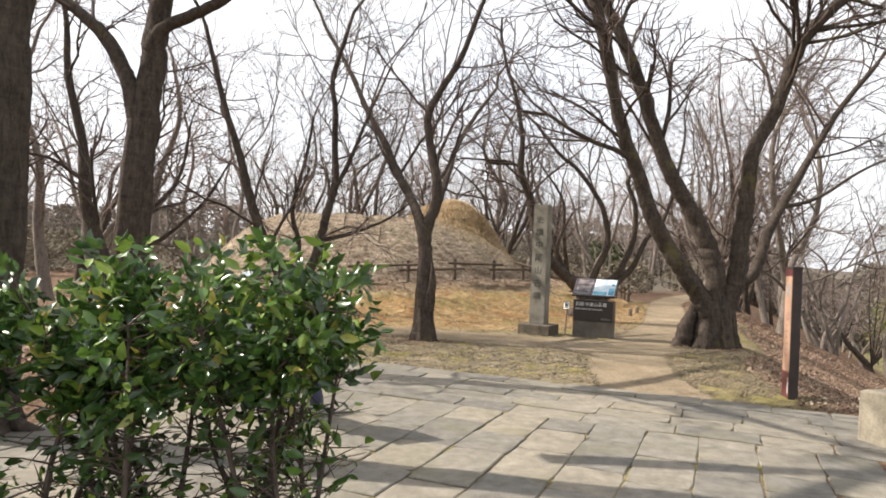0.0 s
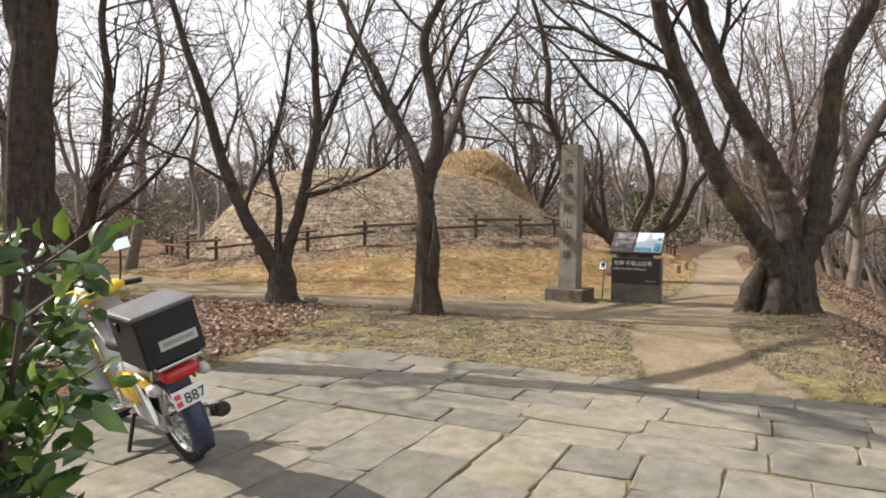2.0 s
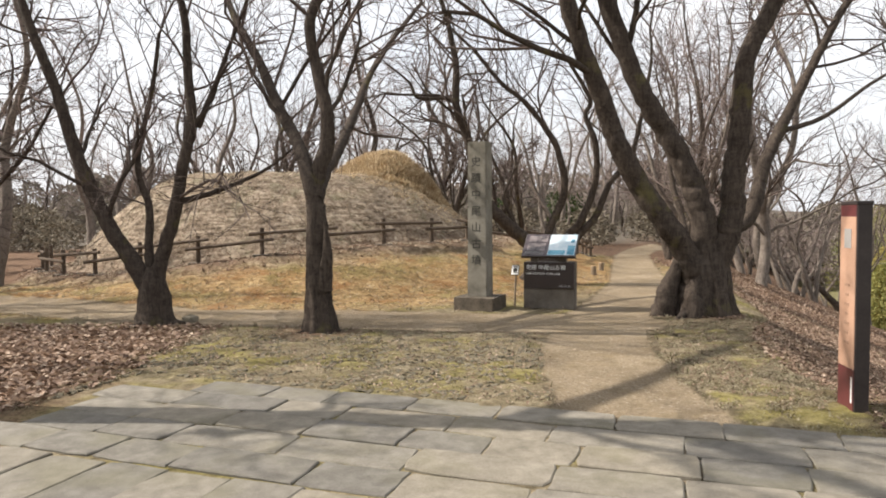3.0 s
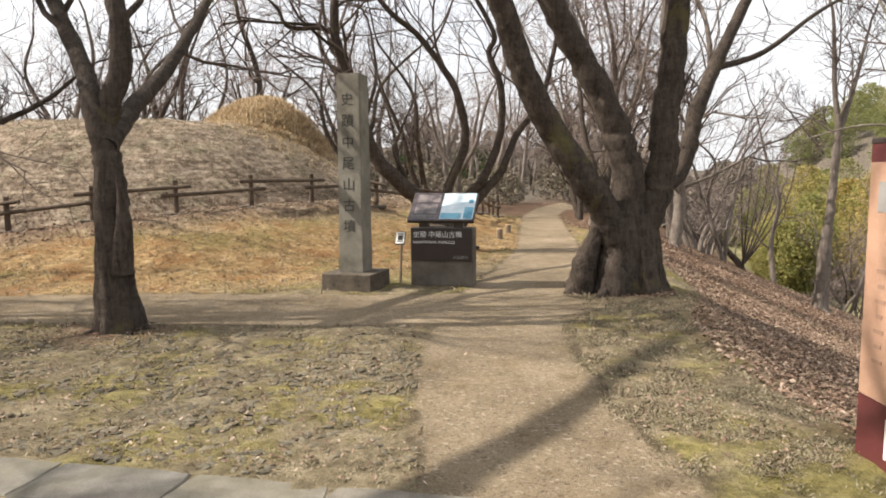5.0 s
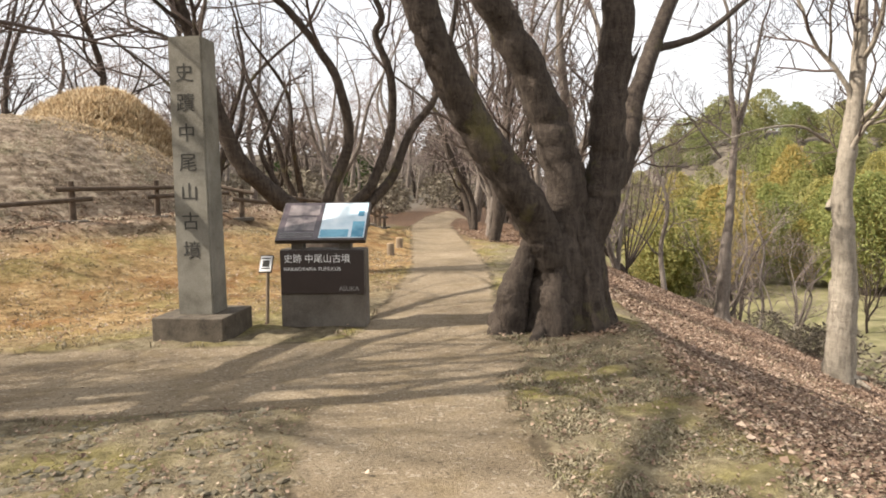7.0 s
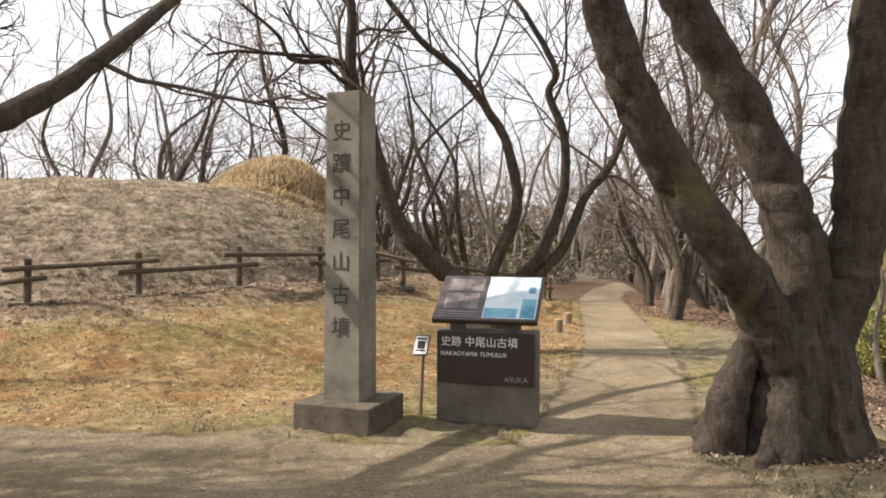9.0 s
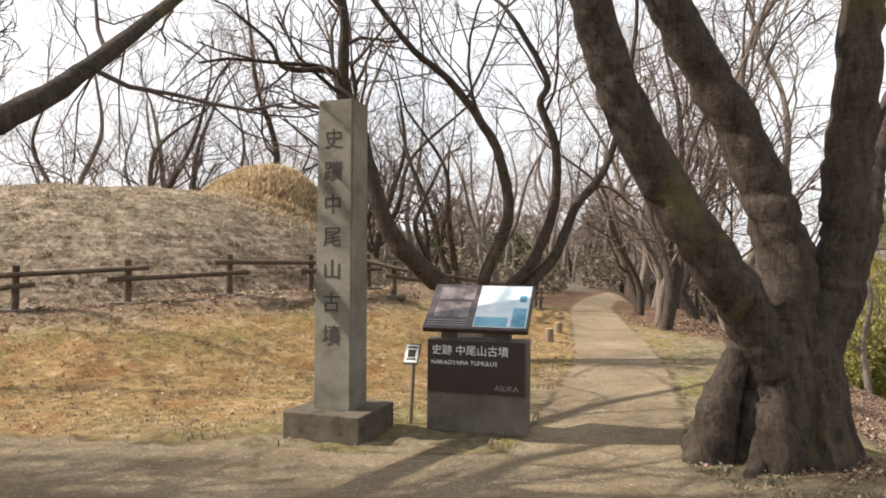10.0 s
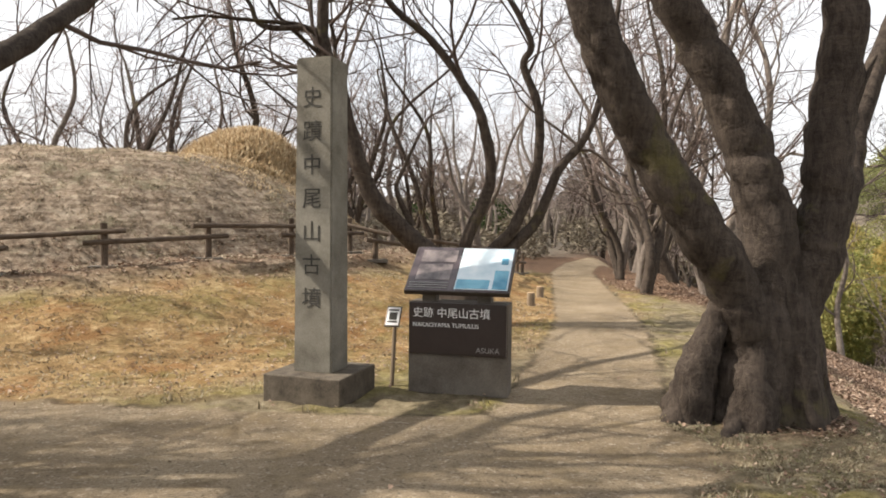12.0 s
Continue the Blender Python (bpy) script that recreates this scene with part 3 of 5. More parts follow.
hero("cherry_tree", 13, (-3.02, 13.1), (-0.05, 0, 0.85), 0.2, [
    (placed([(-0.1, 0.5), (-0.36, 0.96), (-0.73, 1.66), (-1.12, 2.53), (-1.36, 3.4), (-1.6, 4.1), (-1.9, 4.9), (-2.2, 6.0)], 0.0), 0.14, 0.04, 10),
    (placed([(-0.08, 0.7), (-0.12, 1.1), (-0.15, 1.75), (-0.28, 2.36), (-0.1, 3.5), (0.0, 4.3)], 0.08), 0.075, 0.025, 6),
    (placed([(0.0, 0.6), (0.1, 1.05), (0.3, 1.62), (0.47, 2.3), (0.56, 2.9), (0.57, 3.6), (0.5, 4.4), (0.45, 5.0), (0.7, 6.0)], 0.0), 0.115, 0.04, 10),
    (placed([(0.42, 1.8), (0.96, 1.94), (1.6, 2.2), (2.1, 2.6)], 0.0), 0.05, 0.014, 5),
    (placed([(0.56, 2.9), (0.85, 3.6), (1.1, 4.4), (1.5, 5.4)], 0.1), 0.05, 0.02, 5),
], "dark bare cherry tree forking low above leaf litter", first=0.26, spreadout=1.8, rise=1.35)

hero("cherry_tree", 14, (3.45, 18.9), (0.2, 0, 0.55), 0.3, [
    (placed([(0.1, 0.2), (-0.1, 0.75), (-0.67, 1.25), (-1.18, 1.76), (-1.45, 2.48), (-1.67, 3.35), (-1.88, 4.05), (-1.9, 4.95), (-2.1, 6.0)], 0.0), 0.19, 0.06, 9),
    (placed([(0.15, 0.3), (0.22, 1.1), (0.57, 2.04), (0.48, 2.9), (0.22, 3.4), (-0.34, 4.08), (-0.85, 4.58), (-1.5, 5.3)], 0.0), 0.11, 0.04, 9),
    (placed([(0.3, 0.3), (0.53, 0.86), (0.96, 1.36), (1.26, 2.22), (1.26, 3.08), (1.05, 3.76), (1.13, 4.16), (0.7, 5.0)], 0.0), 0.11, 0.04, 9),
    (placed([(0.4, 0.25), (0.88, 0.93), (1.31, 1.45), (1.66, 2.23), (2.1, 2.84), (2.4, 3.86), (2.6, 5.0)], 0.02), 0.11, 0.035, 8),
    (placed([(-1.86, 4.0), (-2.11, 4.2), (-2.77, 4.2), (-3.0, 4.6), (-3.5, 5.0)], 0.0), 0.06, 0.02, 5),
    (placed([(-0.58, 1.35), (-0.84, 1.85), (-0.74, 2.2), (-0.4, 2.9)], 0.03), 0.05, 0.02, 4),
], "low spreading many-stemmed bare cherry tree beside the fence", spec=OPEN)

hero("oak_tree", 15, (-4.3, 8.75), (0.1, 0, 3.6), 0.23, [
    (placed([(0.02, 2.2), (0.1, 3.6), (0.2, 4.4), (0.26, 5.0), (0.4, 6.5), (0.4, 8.5)], 0.02), 0.2, 0.12, 7),
    (placed([(0.06, 3.1), (-0.08, 3.7), (-0.35, 4.18), (-0.65, 4.56), (-1.11, 4.86), (-2.0, 5.4)], 0.0), 0.13, 0.06, 6),
    (placed([(0.16, 4.2), (0.32, 4.5), (0.77, 4.74), (1.24, 4.95), (1.9, 5.6), (2.3, 6.6)], 0.0), 0.1, 0.05, 6),
    ([(0.27, 0, 5.0), (0.55, 1.5, 6.0), (0.9, 3.2, 7.0), (1.2, 4.6, 8.2)], 0.13, 0.05, 10),
    ([(0.36, 0.1, 6.0), (0.0, -0.8, 6.9), (-0.5, -1.7, 7.9), (-0.7, -2.6, 9.2)], 0.11, 0.04, 8),
    ([(0.4, 0.1, 7.6), (1.1, -0.3, 8.6), (1.6, -0.9, 9.8)], 0.1, 0.04, 7),
], "tall dark straight-trunked bare oak with high fork", spec=OPEN, spreadout=1.5)

hero("oak_tree", 16, (-3.45, 4.95), (0.0, 0, 3.6), 0.25, [
    (placed([(0.0, 2.4), (0.0, 3.4), (0.1, 5.0), (0.2, 7.0), (0.6, 9.0)], 0.02), 0.23, 0.11, 7),
    (placed([(0.0, 4.0), (0.7, 5.0), (1.6, 6.0), (2.6, 7.2)], 0.2), 0.13, 0.05, 6),
    ([(0.1, 0.1, 5.2), (-0.3, 0.9, 6.2), (-0.6, 1.8, 7.4), (-0.4, 2.6, 8.8)], 0.12, 0.04, 8),
    ([(0.15, 0.1, 6.2), (0.8, -0.6, 7.2), (1.3, -1.4, 8.3)], 0.1, 0.04, 7),
], "thick dark straight trunk of a bare oak", spec=OPEN, spreadout=1.5)

hero("young_tree", 17, (14.85, 22.9), (0.1, 0, 2.6), 0.17, [
    (placed([(0.06, 1.5), (0.1, 2.4), (0.25, 4.0), (0.3, 5.2), (0.1, 6.2), (0.0, 7.8)], 0.0), 0.14, 0.05, 8),
    (placed([(0.3, 4.9), (0.6, 5.8), (0.9, 6.8), (1.1, 8.0)], 0.0), 0.08, 0.03, 7),
    (placed([(0.2, 4.4), (-0.3, 5.0), (-1.1, 5.9)], 0.1), 0.04, 0.015, 3),
], "slender grey bare tree on the leafy slope", bark=BARK_GREY, twig=TWIG, spreadout=1.6, roots=4)


hero("young_tree", 18, (13.3, 17.7), (0.0, 0, 2.0), 0.26, [
    (placed([(0.0, 1.1), (0.0, 2.0), (-0.05, 2.9), (-0.1, 3.9), (0.05, 5.0), (0.15, 6.4), (0.1, 8.0)], 0.0), 0.26, 0.1, 7),
    (placed([(-0.05, 3.3), (0.3, 3.95), (0.7, 4.7), (1.1, 5.8)], 0.1), 0.09, 0.03, 5),
    (placed([(0.0, 4.6), (-0.7, 4.9), (-1.6, 4.85), (-2.6, 4.6)], 0.1), 0.035, 0.012, 4),
], "smooth pale-barked bare tree on the leafy slope", bark=BARK_PALE, twig=TWIG, spreadout=1.5, roots=4)


hero("cherry_tree", 19, (-7.1, 13.7), (-0.1, 0, 1.0), 0.22, [
    (placed([(-0.08, 0.6), (-0.3, 1.1), (-0.65, 1.9), (-0.8, 2.6), (-0.95, 3.6), (-1.3, 5.0), (-1.4, 6.2)], 0.0), 0.18, 0.06, 9),
    (placed([(-0.04, 0.7), (0.1, 1.3), (0.3, 2.0), (0.42, 2.7), (0.5, 3.8), (0.3, 5.0), (0.5, 6.2)], 0.05), 0.135, 0.05, 9),
    (placed([(0.02, 0.9), (0.5, 1.5), (0.95, 1.75), (1.7, 2.5), (2.2, 3.4)], 0.08), 0.07, 0.02, 7),
    (placed([(0.28, 1.9), (0.75, 2.3), (1.3, 3.0), (1.5, 4.1)], -0.05), 0.06, 0.02, 6),
], "thick dark forked bare cherry tree with mossy trunk", spec=OPEN, first=0.26, spreadout=1.7)

hero("leaning_tree", 20, (25.3, 44.0), (0.0, 0, 1.1), 0.26, [
    (placed([(0.0, 0.8), (-0.25, 1.3), (-0.8, 1.9), (-1.7, 2.8), (-2.3, 4.1), (-2.5, 5.2)], 0.0), 0.25, 0.09, 3),
] + [(placed([(0.0, 1.0), (0.3 * k, 2.6), (0.62 * k, 4.8), (0.8 * k, 6.8 + 0.3 * (k % 2))], 0.05 * (k - 2)), 0.07, 0.025, 3) for k in (-1, 0, 1, 2, 3, 4, 5)],
    "leaning dark bare tree with a fan of thin upright stems", twig=TWIG, spec=dict(bend=0.14, lift=0.1, depth=3, forks=(3, 2, 2)))


def wild(seed, tall, r, spec, bark, twig, lean=0.1, shoots=5, stems=1):
    """Meshes for a tree of the wood: trunk and crown."""
    rng = np.random.default_rng(seed)
    tubes, fine = Tubes(), Tubes()
    for k in range(stems):
        a = rng.uniform(0, 6.28)
        d = np.array((math.cos(a), math.sin(a), 0)) * (lean if stems == 1 else 0.38)
        s = np.linspace(0, 1, 5)
        pts = [np.array((0, 0, -0.15)) + d * tall * q ** 1.2 + np.array((0, 0, 1)) * tall * q + rng.normal(0, 0.042 * tall, 3) * (q > 0) * (1, 1, 0.4) for q in s]
        limb(tubes, fine, rng, pts, r, r * 0.25, spec, shoots, sides=8, lump=0.03, first=0.22)
    return tubes.mesh("trunk", bark), fine.mesh("crown", twig)


WOOD = dict(bend=0.22, lift=0.05, depth=4, forks=(4, 4, 3, 2))
KINDS = [
    wild(31, 7.5, 0.17, WOOD, BARK_GREY, TWIG_HAZED, 0.1, 9),
    wild(32, 6.5, 0.14, WOOD, BARK_GREY, TWIG_HAZED, 0.18, 9),
    wild(33, 8.5, 0.19, WOOD, BARK, TWIG_HAZED, 0.06, 10),
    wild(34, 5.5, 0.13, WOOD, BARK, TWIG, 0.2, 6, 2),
    wild(35, 6.0, 0.13, WOOD, BARK_GREY, TWIG_HAZED, 0.2, 5, 3),
    wild(36, 9.0, 0.15, WOOD, BARK_GREY, TWIG_HAZED, 0.08, 10),
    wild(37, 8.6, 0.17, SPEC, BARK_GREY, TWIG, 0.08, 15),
]


def plant(kind, x, y, turn, size, label, category="tree", group="bare trees"):
    t = thing("bare_tree", pose(x, y, z_at(x, y), 0, 0, turn), label, category, group)
    a, b = KINDS[kind]
    m = Matrix.Diagonal((size, size, size, 1))
    hang("trunk", a, t, "", m)
    tagged(hang("crown", b, t, "bare leafless twigs", m), kind="stuff")
    return t


# trees that stand out: along the path, behind the mound, at the bends
for kind, x, y, turn, size in [
    (3, 8.2, 23.0, 40, 1.0), (4, 8.7, 24.5, 200, 0.9), (0, 10.0, 29.5, 10, 0.85), (1, 10.9, 31.5, 70, 0.9), (3, 9.2, 27.0, 120, 0.9),
    (3, -6.4, 32.0, 20, 1.3), (3, -5.0, 33.0, 80, 1.35), (1, -3.6, 35.5, 230, 1.1), (2, -1.4, 32.0, 15, 1.0), (3, 1.6, 33.0, 300, 1.2),
    (0, -9.6, 19.5, 0, 1.0), (4, -12.5, 22.5, 45, 1.0), (1, -10.6, 12.6, 100, 1.1), (5, -8.6, 10.5, 33, 0.9),
    (2, -12.0, 15.2, 200, 1.0), (3, -14.8, 25.0, 10, 1.2), (4, 6.2, 33.5, 10, 1.0), (3, 4.5, 30.0, 190, 1.0), (0, 3.0, 36.5, 60, 1.0),
    (4, 16.0, 30.0, 75, 0.85), (2, 10.4, 26.2, 15, 0.85), (6, 11.4, 24.8, 30, 1.12), (6, 13.4, 28.6, 160, 1.15), (6, 10.9, 30.2, 280, 1.0), (0, -9.2, 34.0, 20, 1.1), (5, -11.4, 33.0, 140, 1.0), (1, -12.4, 29.5, 220, 1.1), (0, -15.2, 20.0, 310, 1.1), (1, -13.4, 18.4, 75, 1.1), (0, -10.6, 16.8, 180, 1.0), (2, -16.0, 15.6, 95, 1.0), (5, 12.2, 28.0, 130, 0.95), (0, 12.6, 33.0, 250, 1.0), (2, 14.6, 36.0, 80, 1.05), (5, 18.5, 30.5, 75, 0.8),
]:
    plant(kind, x, y, turn, size, "bare deciduous tree with tangled grey branches")

rng = np.random.default_rng(77)
made = 0
while made < 110:
    a, d = (rng.uniform(-1.25, 0.62) if made % 5 else rng.uniform(-0.3, 0.4)), 25 + 50 * rng.random() ** 0.8
    x, y = 1.0 + d * math.sin(a), 6.0 + d * math.cos(a)
    if np.hypot(x - MOUND[0], y - MOUND[1]) < 8.3 or (across(x, y) > 2.5 and along(x, y) < 40) or line_gap(x, y, MAIN_PATH) < 1.6:
        continue
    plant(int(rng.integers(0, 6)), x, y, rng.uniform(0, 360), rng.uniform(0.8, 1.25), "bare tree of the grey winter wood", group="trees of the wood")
    made += 1


# ---- monument, sign board and small sign ----
def letters(text, size, material, parent, m, depth=0.004, name="lettering", label=""):
    cu = bpy.data.curves.new("lettering", "FONT")
    cu.body = text
    cu.size = size
    cu.extrude = depth
    cu.align_x = "CENTER"
    cu.align_y = "CENTER"
    tmp = new("scratch_text", cu)
    dg = bpy.context.evaluated_depsgraph_get()
    me = bpy.data.meshes.new_from_object(tmp.evaluated_get(dg))
    bpy.data.objects.remove(tmp)
    me.materials.clear()
    me.materials.append(material)
    return hang(name, me, parent, label, m)


def build_monument():
    m = pose(1.83, 14.55, z_at(1.83, 14.55) - 0.02, 0, 0, -24)
    t = thing("stone_monument", m, "tall square grey stone pillar with carved name on a stone base", "monument")
    part("base", box(0.69, 0.69, 0.235, None, 0.012), PLINTH, t, "rough-hewn base stone")
    bm = bmesh.new()
    bmesh.ops.create_cube(bm, size=1.0, matrix=Matrix.Translation((0, 0, 1.29)) @ Matrix.Diagonal((0.345, 0.315, 2.58, 1)))
    for v in bm.verts:
        if v.co.z > 1:
            v.co.x *= 0.93
            v.co.y *= 0.93
    bmesh.ops.bevel(bm, geom=bm.edges[:], offset=0.012, segments=2, affect="EDGES")
    bmesh.ops.translate(bm, verts=bm.verts[:], vec=(0, 0.0, 0.225))
    shaft = part("pillar", bm, STONE, t)
    y = -0.16
    for i, ch in enumerate("史蹟中尾山古墳"):
        z = 0.225 + 2.24 - i * 0.272
        letters(ch, 0.18, CARVED, shaft, pose(-0.012, y + 0.012 * z / 2.6 - 0.001, z - 0.0, 90 - 0.3, 0, 0), 0.002, "carved_letter")
    return t


def panel_mat():
    m, t, b = shader("glossy_photo_panel", 0.12, 0.6)
    v = coords(t)
    col = ramp(t, noise_of(t, v, 7, 3, 0.5), (0.35, (0.03, 0.022, 0.025)), (0.6, (0.075, 0.055, 0.06)))
    t.links.new(col, b.inputs["Base Color"])
    return m


def photo_mat(name, dark, light, scale):
    m, t, b = shader(name, 0.12, 0.6)
    col = ramp(t, noise_of(t, coords(t), scale, 4, 0.55), (0.38, dark), (0.62, light))
    t.links.new(col, b.inputs["Base Color"])
    return m


PANEL = panel_mat()
PHOTO_SKY = photo_mat("printed_photo_pale", (0.42, 0.58, 0.66), (0.72, 0.80, 0.84), 3)
PHOTO_BLUE = photo_mat("printed_photo_blue", (0.05, 0.22, 0.34), (0.16, 0.42, 0.55), 6)
PHOTO_BROWN = photo_mat("printed_photo_brown", (0.05, 0.04, 0.042), (0.24, 0.2, 0.19), 5)


def build_sign():
    m = pose(3.01, 14.56, z_at(3.01, 14.56) - 0.01, 0, 0, -20)
    t = thing("information_board", m, "dark brown information board with tilted photo panel on concrete block", "sign")
    part("base", box(0.86, 0.24, 0.79, None, 0.012), CONCRETE, t, "stained concrete block")
    part("name_plate", box(0.84, 0.025, 0.44, pose(0, -0.13, 0.345), 0.004), DARK_PLATE, t, "dark brown plate with white letters")
    letters("史跡 中尾山古墳", 0.092, WHITE_INK, t, pose(-0.05, -0.1435, 0.695, 90), 0.001)
    letters("NAKAOYAMA TUMULUS", 0.052, WHITE_INK, t, pose(-0.10, -0.1435, 0.595, 90), 0.001)
    letters("ASUKA", 0.064, GREY_INK, t, pose(0.265, -0.1435, 0.395, 90), 0.001)
    for x in (-0.26, 0.22):
        part("bracket", box(0.12, 0.12, 0.07, pose(x, -0.02, 0.785), 0.004), CONCRETE, t)
    tilt = pose(0, -0.19, 0.875, 38, 0, 0)
    part("panel", box(0.90, 0.58, 0.045, tilt @ pose(0, 0.28, -0.02), 0.005), METAL_EDGE, t)
    def sheet(name, x0, x1, y0, y1, mat, lift, label=""):
        part(name, box(x1 - x0, y1 - y0, 0.002, tilt @ pose((x0 + x1) / 2, (y0 + y1) / 2, 0.0255 + lift)), mat, t, label)
    sheet("print", -0.44, 0.44, 0.0, 0.56, PANEL, 0.0, "dark printed panel")
    sheet("photo", -0.02, 0.43, 0.02, 0.55, PHOTO_SKY, 0.003, "pale blue printed photograph")
    sheet("photo", -0.01, 0.27, 0.03, 0.14, PHOTO_BLUE, 0.006, "blue printed photograph")
    sheet("photo", 0.3, 0.42, 0.03, 0.26, PHOTO_BLUE, 0.006, "blue printed photograph")
    sheet("photo", 0.34, 0.4, 0.34, 0.42, PHOTO_BLUE, 0.006, "blue printed photograph")
    sheet("photo", -0.38, -0.06, 0.36, 0.52, PHOTO_BROWN, 0.003, "dim brown printed photograph")
    sheet("photo", -0.38, -0.08, 0.13, 0.33, PHOTO_BROWN, 0.003, "dim brown printed photograph")
    for k in range(3):
        sheet("text_bar", -0.42, -0.08, 0.03 + 0.028 * k, 0.04 + 0.028 * k, GREY_INK, 0.004)
    return t


def build_stake_sign():
    x, y = 2.43, 14.78
    t = thing("small_sign", pose(x, y, z_at(x, y) - 0.04, 0, 0, -18), "small white notice plate on a thin wooden stake", "sign")
    part("stake", rod((0, 0, 0), (0.03, 0, 0.68), 0.02, 0.018, 8), plain("pale_stake_wood", (0.13, 0.095, 0.06), (0.26, 0.2, 0.14), 8), t)
    tilt = pose(0.02, -0.02, 0.66, 55, 0, 0)
    plate = part("plate", box(0.135, 0.20, 0.014, tilt, 0.004), METAL_EDGE, t)
    part("notice", box(0.115, 0.175, 0.002, tilt @ pose(0, 0, 0.0145)), WHITE_INK, t, "white printed notice")
    for k, (w, h) in enumerate([(0.09, 0.016), (0.07, 0.075), (0.09, 0.016)]):
        part("print_bar", box(w, h, 0.001, tilt @ pose(0, (-0.055, 0.0, 0.06)[k], 0.017)), CARVED, t)
    return t


build_monument()
build_sign()
build_stake_sign()


def build_marker_post():
    x, y = 4.42, 8.42
    t = thing("marker_post", pose(x, y, z_at(x, y) - 0.05, 0, 0, -9), "square dark guide post with a pale orange lettered face", "sign post")
    part("post", box(0.11, 0.29, 1.66, None, 0.008), DARK_WOOD, t)
    pale = plain("pale_orange_face", (0.33, 0.19, 0.125), (0.44, 0.28, 0.2), 5, 0.5, 0.4, 0, 0.05)
    maroon = plain("maroon_paint", (0.07, 0.018, 0.02), (0.12, 0.03, 0.03), 5, 0.4, 0.5, 0, 0.05)
    d = pose(-0.0575, 0, 0, 0, 0, -90)
    part("face_panel", box(0.275, 0.006, 1.18, d @ pose(0, 0, 0.385)), pale, t, "pale orange lettered panel")
    part("band", box(0.275, 0.006, 0.09, d @ pose(0, 0, 1.565)), maroon, t, "maroon painted band")
    part("band", box(0.275, 0.006, 0.32, d @ pose(0, 0, 0.06)), maroon, t, "maroon painted band")
    part("cap", box(0.12, 0.3, 0.03, pose(0, 0, 1.655), 0.006), DARK_WOOD, t)
    part("emblem", box(0.12, 0.003, 0.15, d @ pose(0.0, -0.0046, 1.32)), GREY_INK, t, "grey printed emblem")
    for k in range(7):
        part("text_bar", box(0.05 if k % 2 else 0.08, 0.003, 0.022, d @ pose(0.0, -0.0046, 1.02 - 0.075 * k)), FADED_INK, t)
    part("sticker", box(0.02, 0.003, 0.2, d @ pose(0.11, -0.0046, 0.12)), WHITE_INK, t, "white sticker")


build_marker_post()


# ---- log fence round the mound ----
def fence_spots():
    spots = []
    for a in np.arange(-171.0, -30.0, 11.7):
        spots.append((MOUND[0] + 7.0 * math.cos(radians(a + 6.6)), MOUND[1] + 7.0 * math.sin(radians(a + 6.6))))
    spots = [p for p in spots if p[0] < 2.0]
    spots += [(2.35, 21.25), (3.55, 22.2), (4.75, 23.0), (5.2, 24.2), (5.65, 25.5), (6.1, 26.8), (6.5, 28.1), (6.95, 29.4)]
    return spots


def build_fence():
    rng = np.random.default_rng(9)
    spots = fence_spots()
    t = thing("log_fence", pose(0, 0, 0), "low weathered brown log fence round the burial mound", "fence")
    zs = [z_at(*p) for p in spots]
    for (x, y), z in zip(spots, zs):
        part("post", rod((x, y, z - 0.12), (x + rng.normal(0, 0.012), y, z + 0.64), 0.05, 0.047, 9), WOOD_FENCE, t, smooth=False)
        part("footing", box(0.42, 0.2, 0.07, pose(x, y, z - 0.035, 0, 0, rng.uniform(-20, 20)), 0.015), CONCRETE, t, "flat concrete footing")
    for i, (p, q) in enumerate(zip(spots, spots[1:])):
        a, b = Vector((*p, zs[i])), Vector((*q, zs[i + 1]))
        d = (b - a).normalized()
        lift = 0.52 if i % 2 else 0.36
        side = Vector((d.y, -d.x, 0)) * 0.06
        part("rail", rod(a - d * 0.28 + side + Vector((0, 0, lift + rng.normal(0, 0.015))), b + d * 0.28 + side + Vector((0, 0, lift + rng.normal(0, 0.015))), 0.04, 0.036, 9), WOOD_FENCE, t)


build_fence()

for x, y, h in ((5.13, 20.75, 0.27), (5.62, 22.0, 0.25)):
    s = thing("wooden_stump_post", pose(x, y, z_at(x, y) - 0.05), "short cut wooden post beside the path", "post", "path posts")
    part("stump", rod((0, 0, 0), (0, 0, h), 0.075, 0.07, 10), bpy.data.materials["pale_stake_wood"], s)
    part("cut_top", rod((0, 0, h), (0, 0, h + 0.012), 0.07, 0.064, 10), plain("cut_wood", (0.3, 0.2, 0.11), (0.42, 0.3, 0.18), 9), s)


def build_block():
    x, y = 4.5, 6.0
    t = thing("stone_block", pose(x, y, z_at(x, y) - 0.12, 0, 0, 19), "rough pale stone block at the edge of the paving", "stone")
    bm = box(0.36, 1.0, 0.62, None, 0.03)
    rng = random.Random(5)
    for v in bm.verts:
        v.co += Vector((rng.uniform(-1, 1), rng.uniform(-1, 1), rng.uniform(-1, 1))) * 0.012
    part("block", bm, ROCK, t)


build_block()


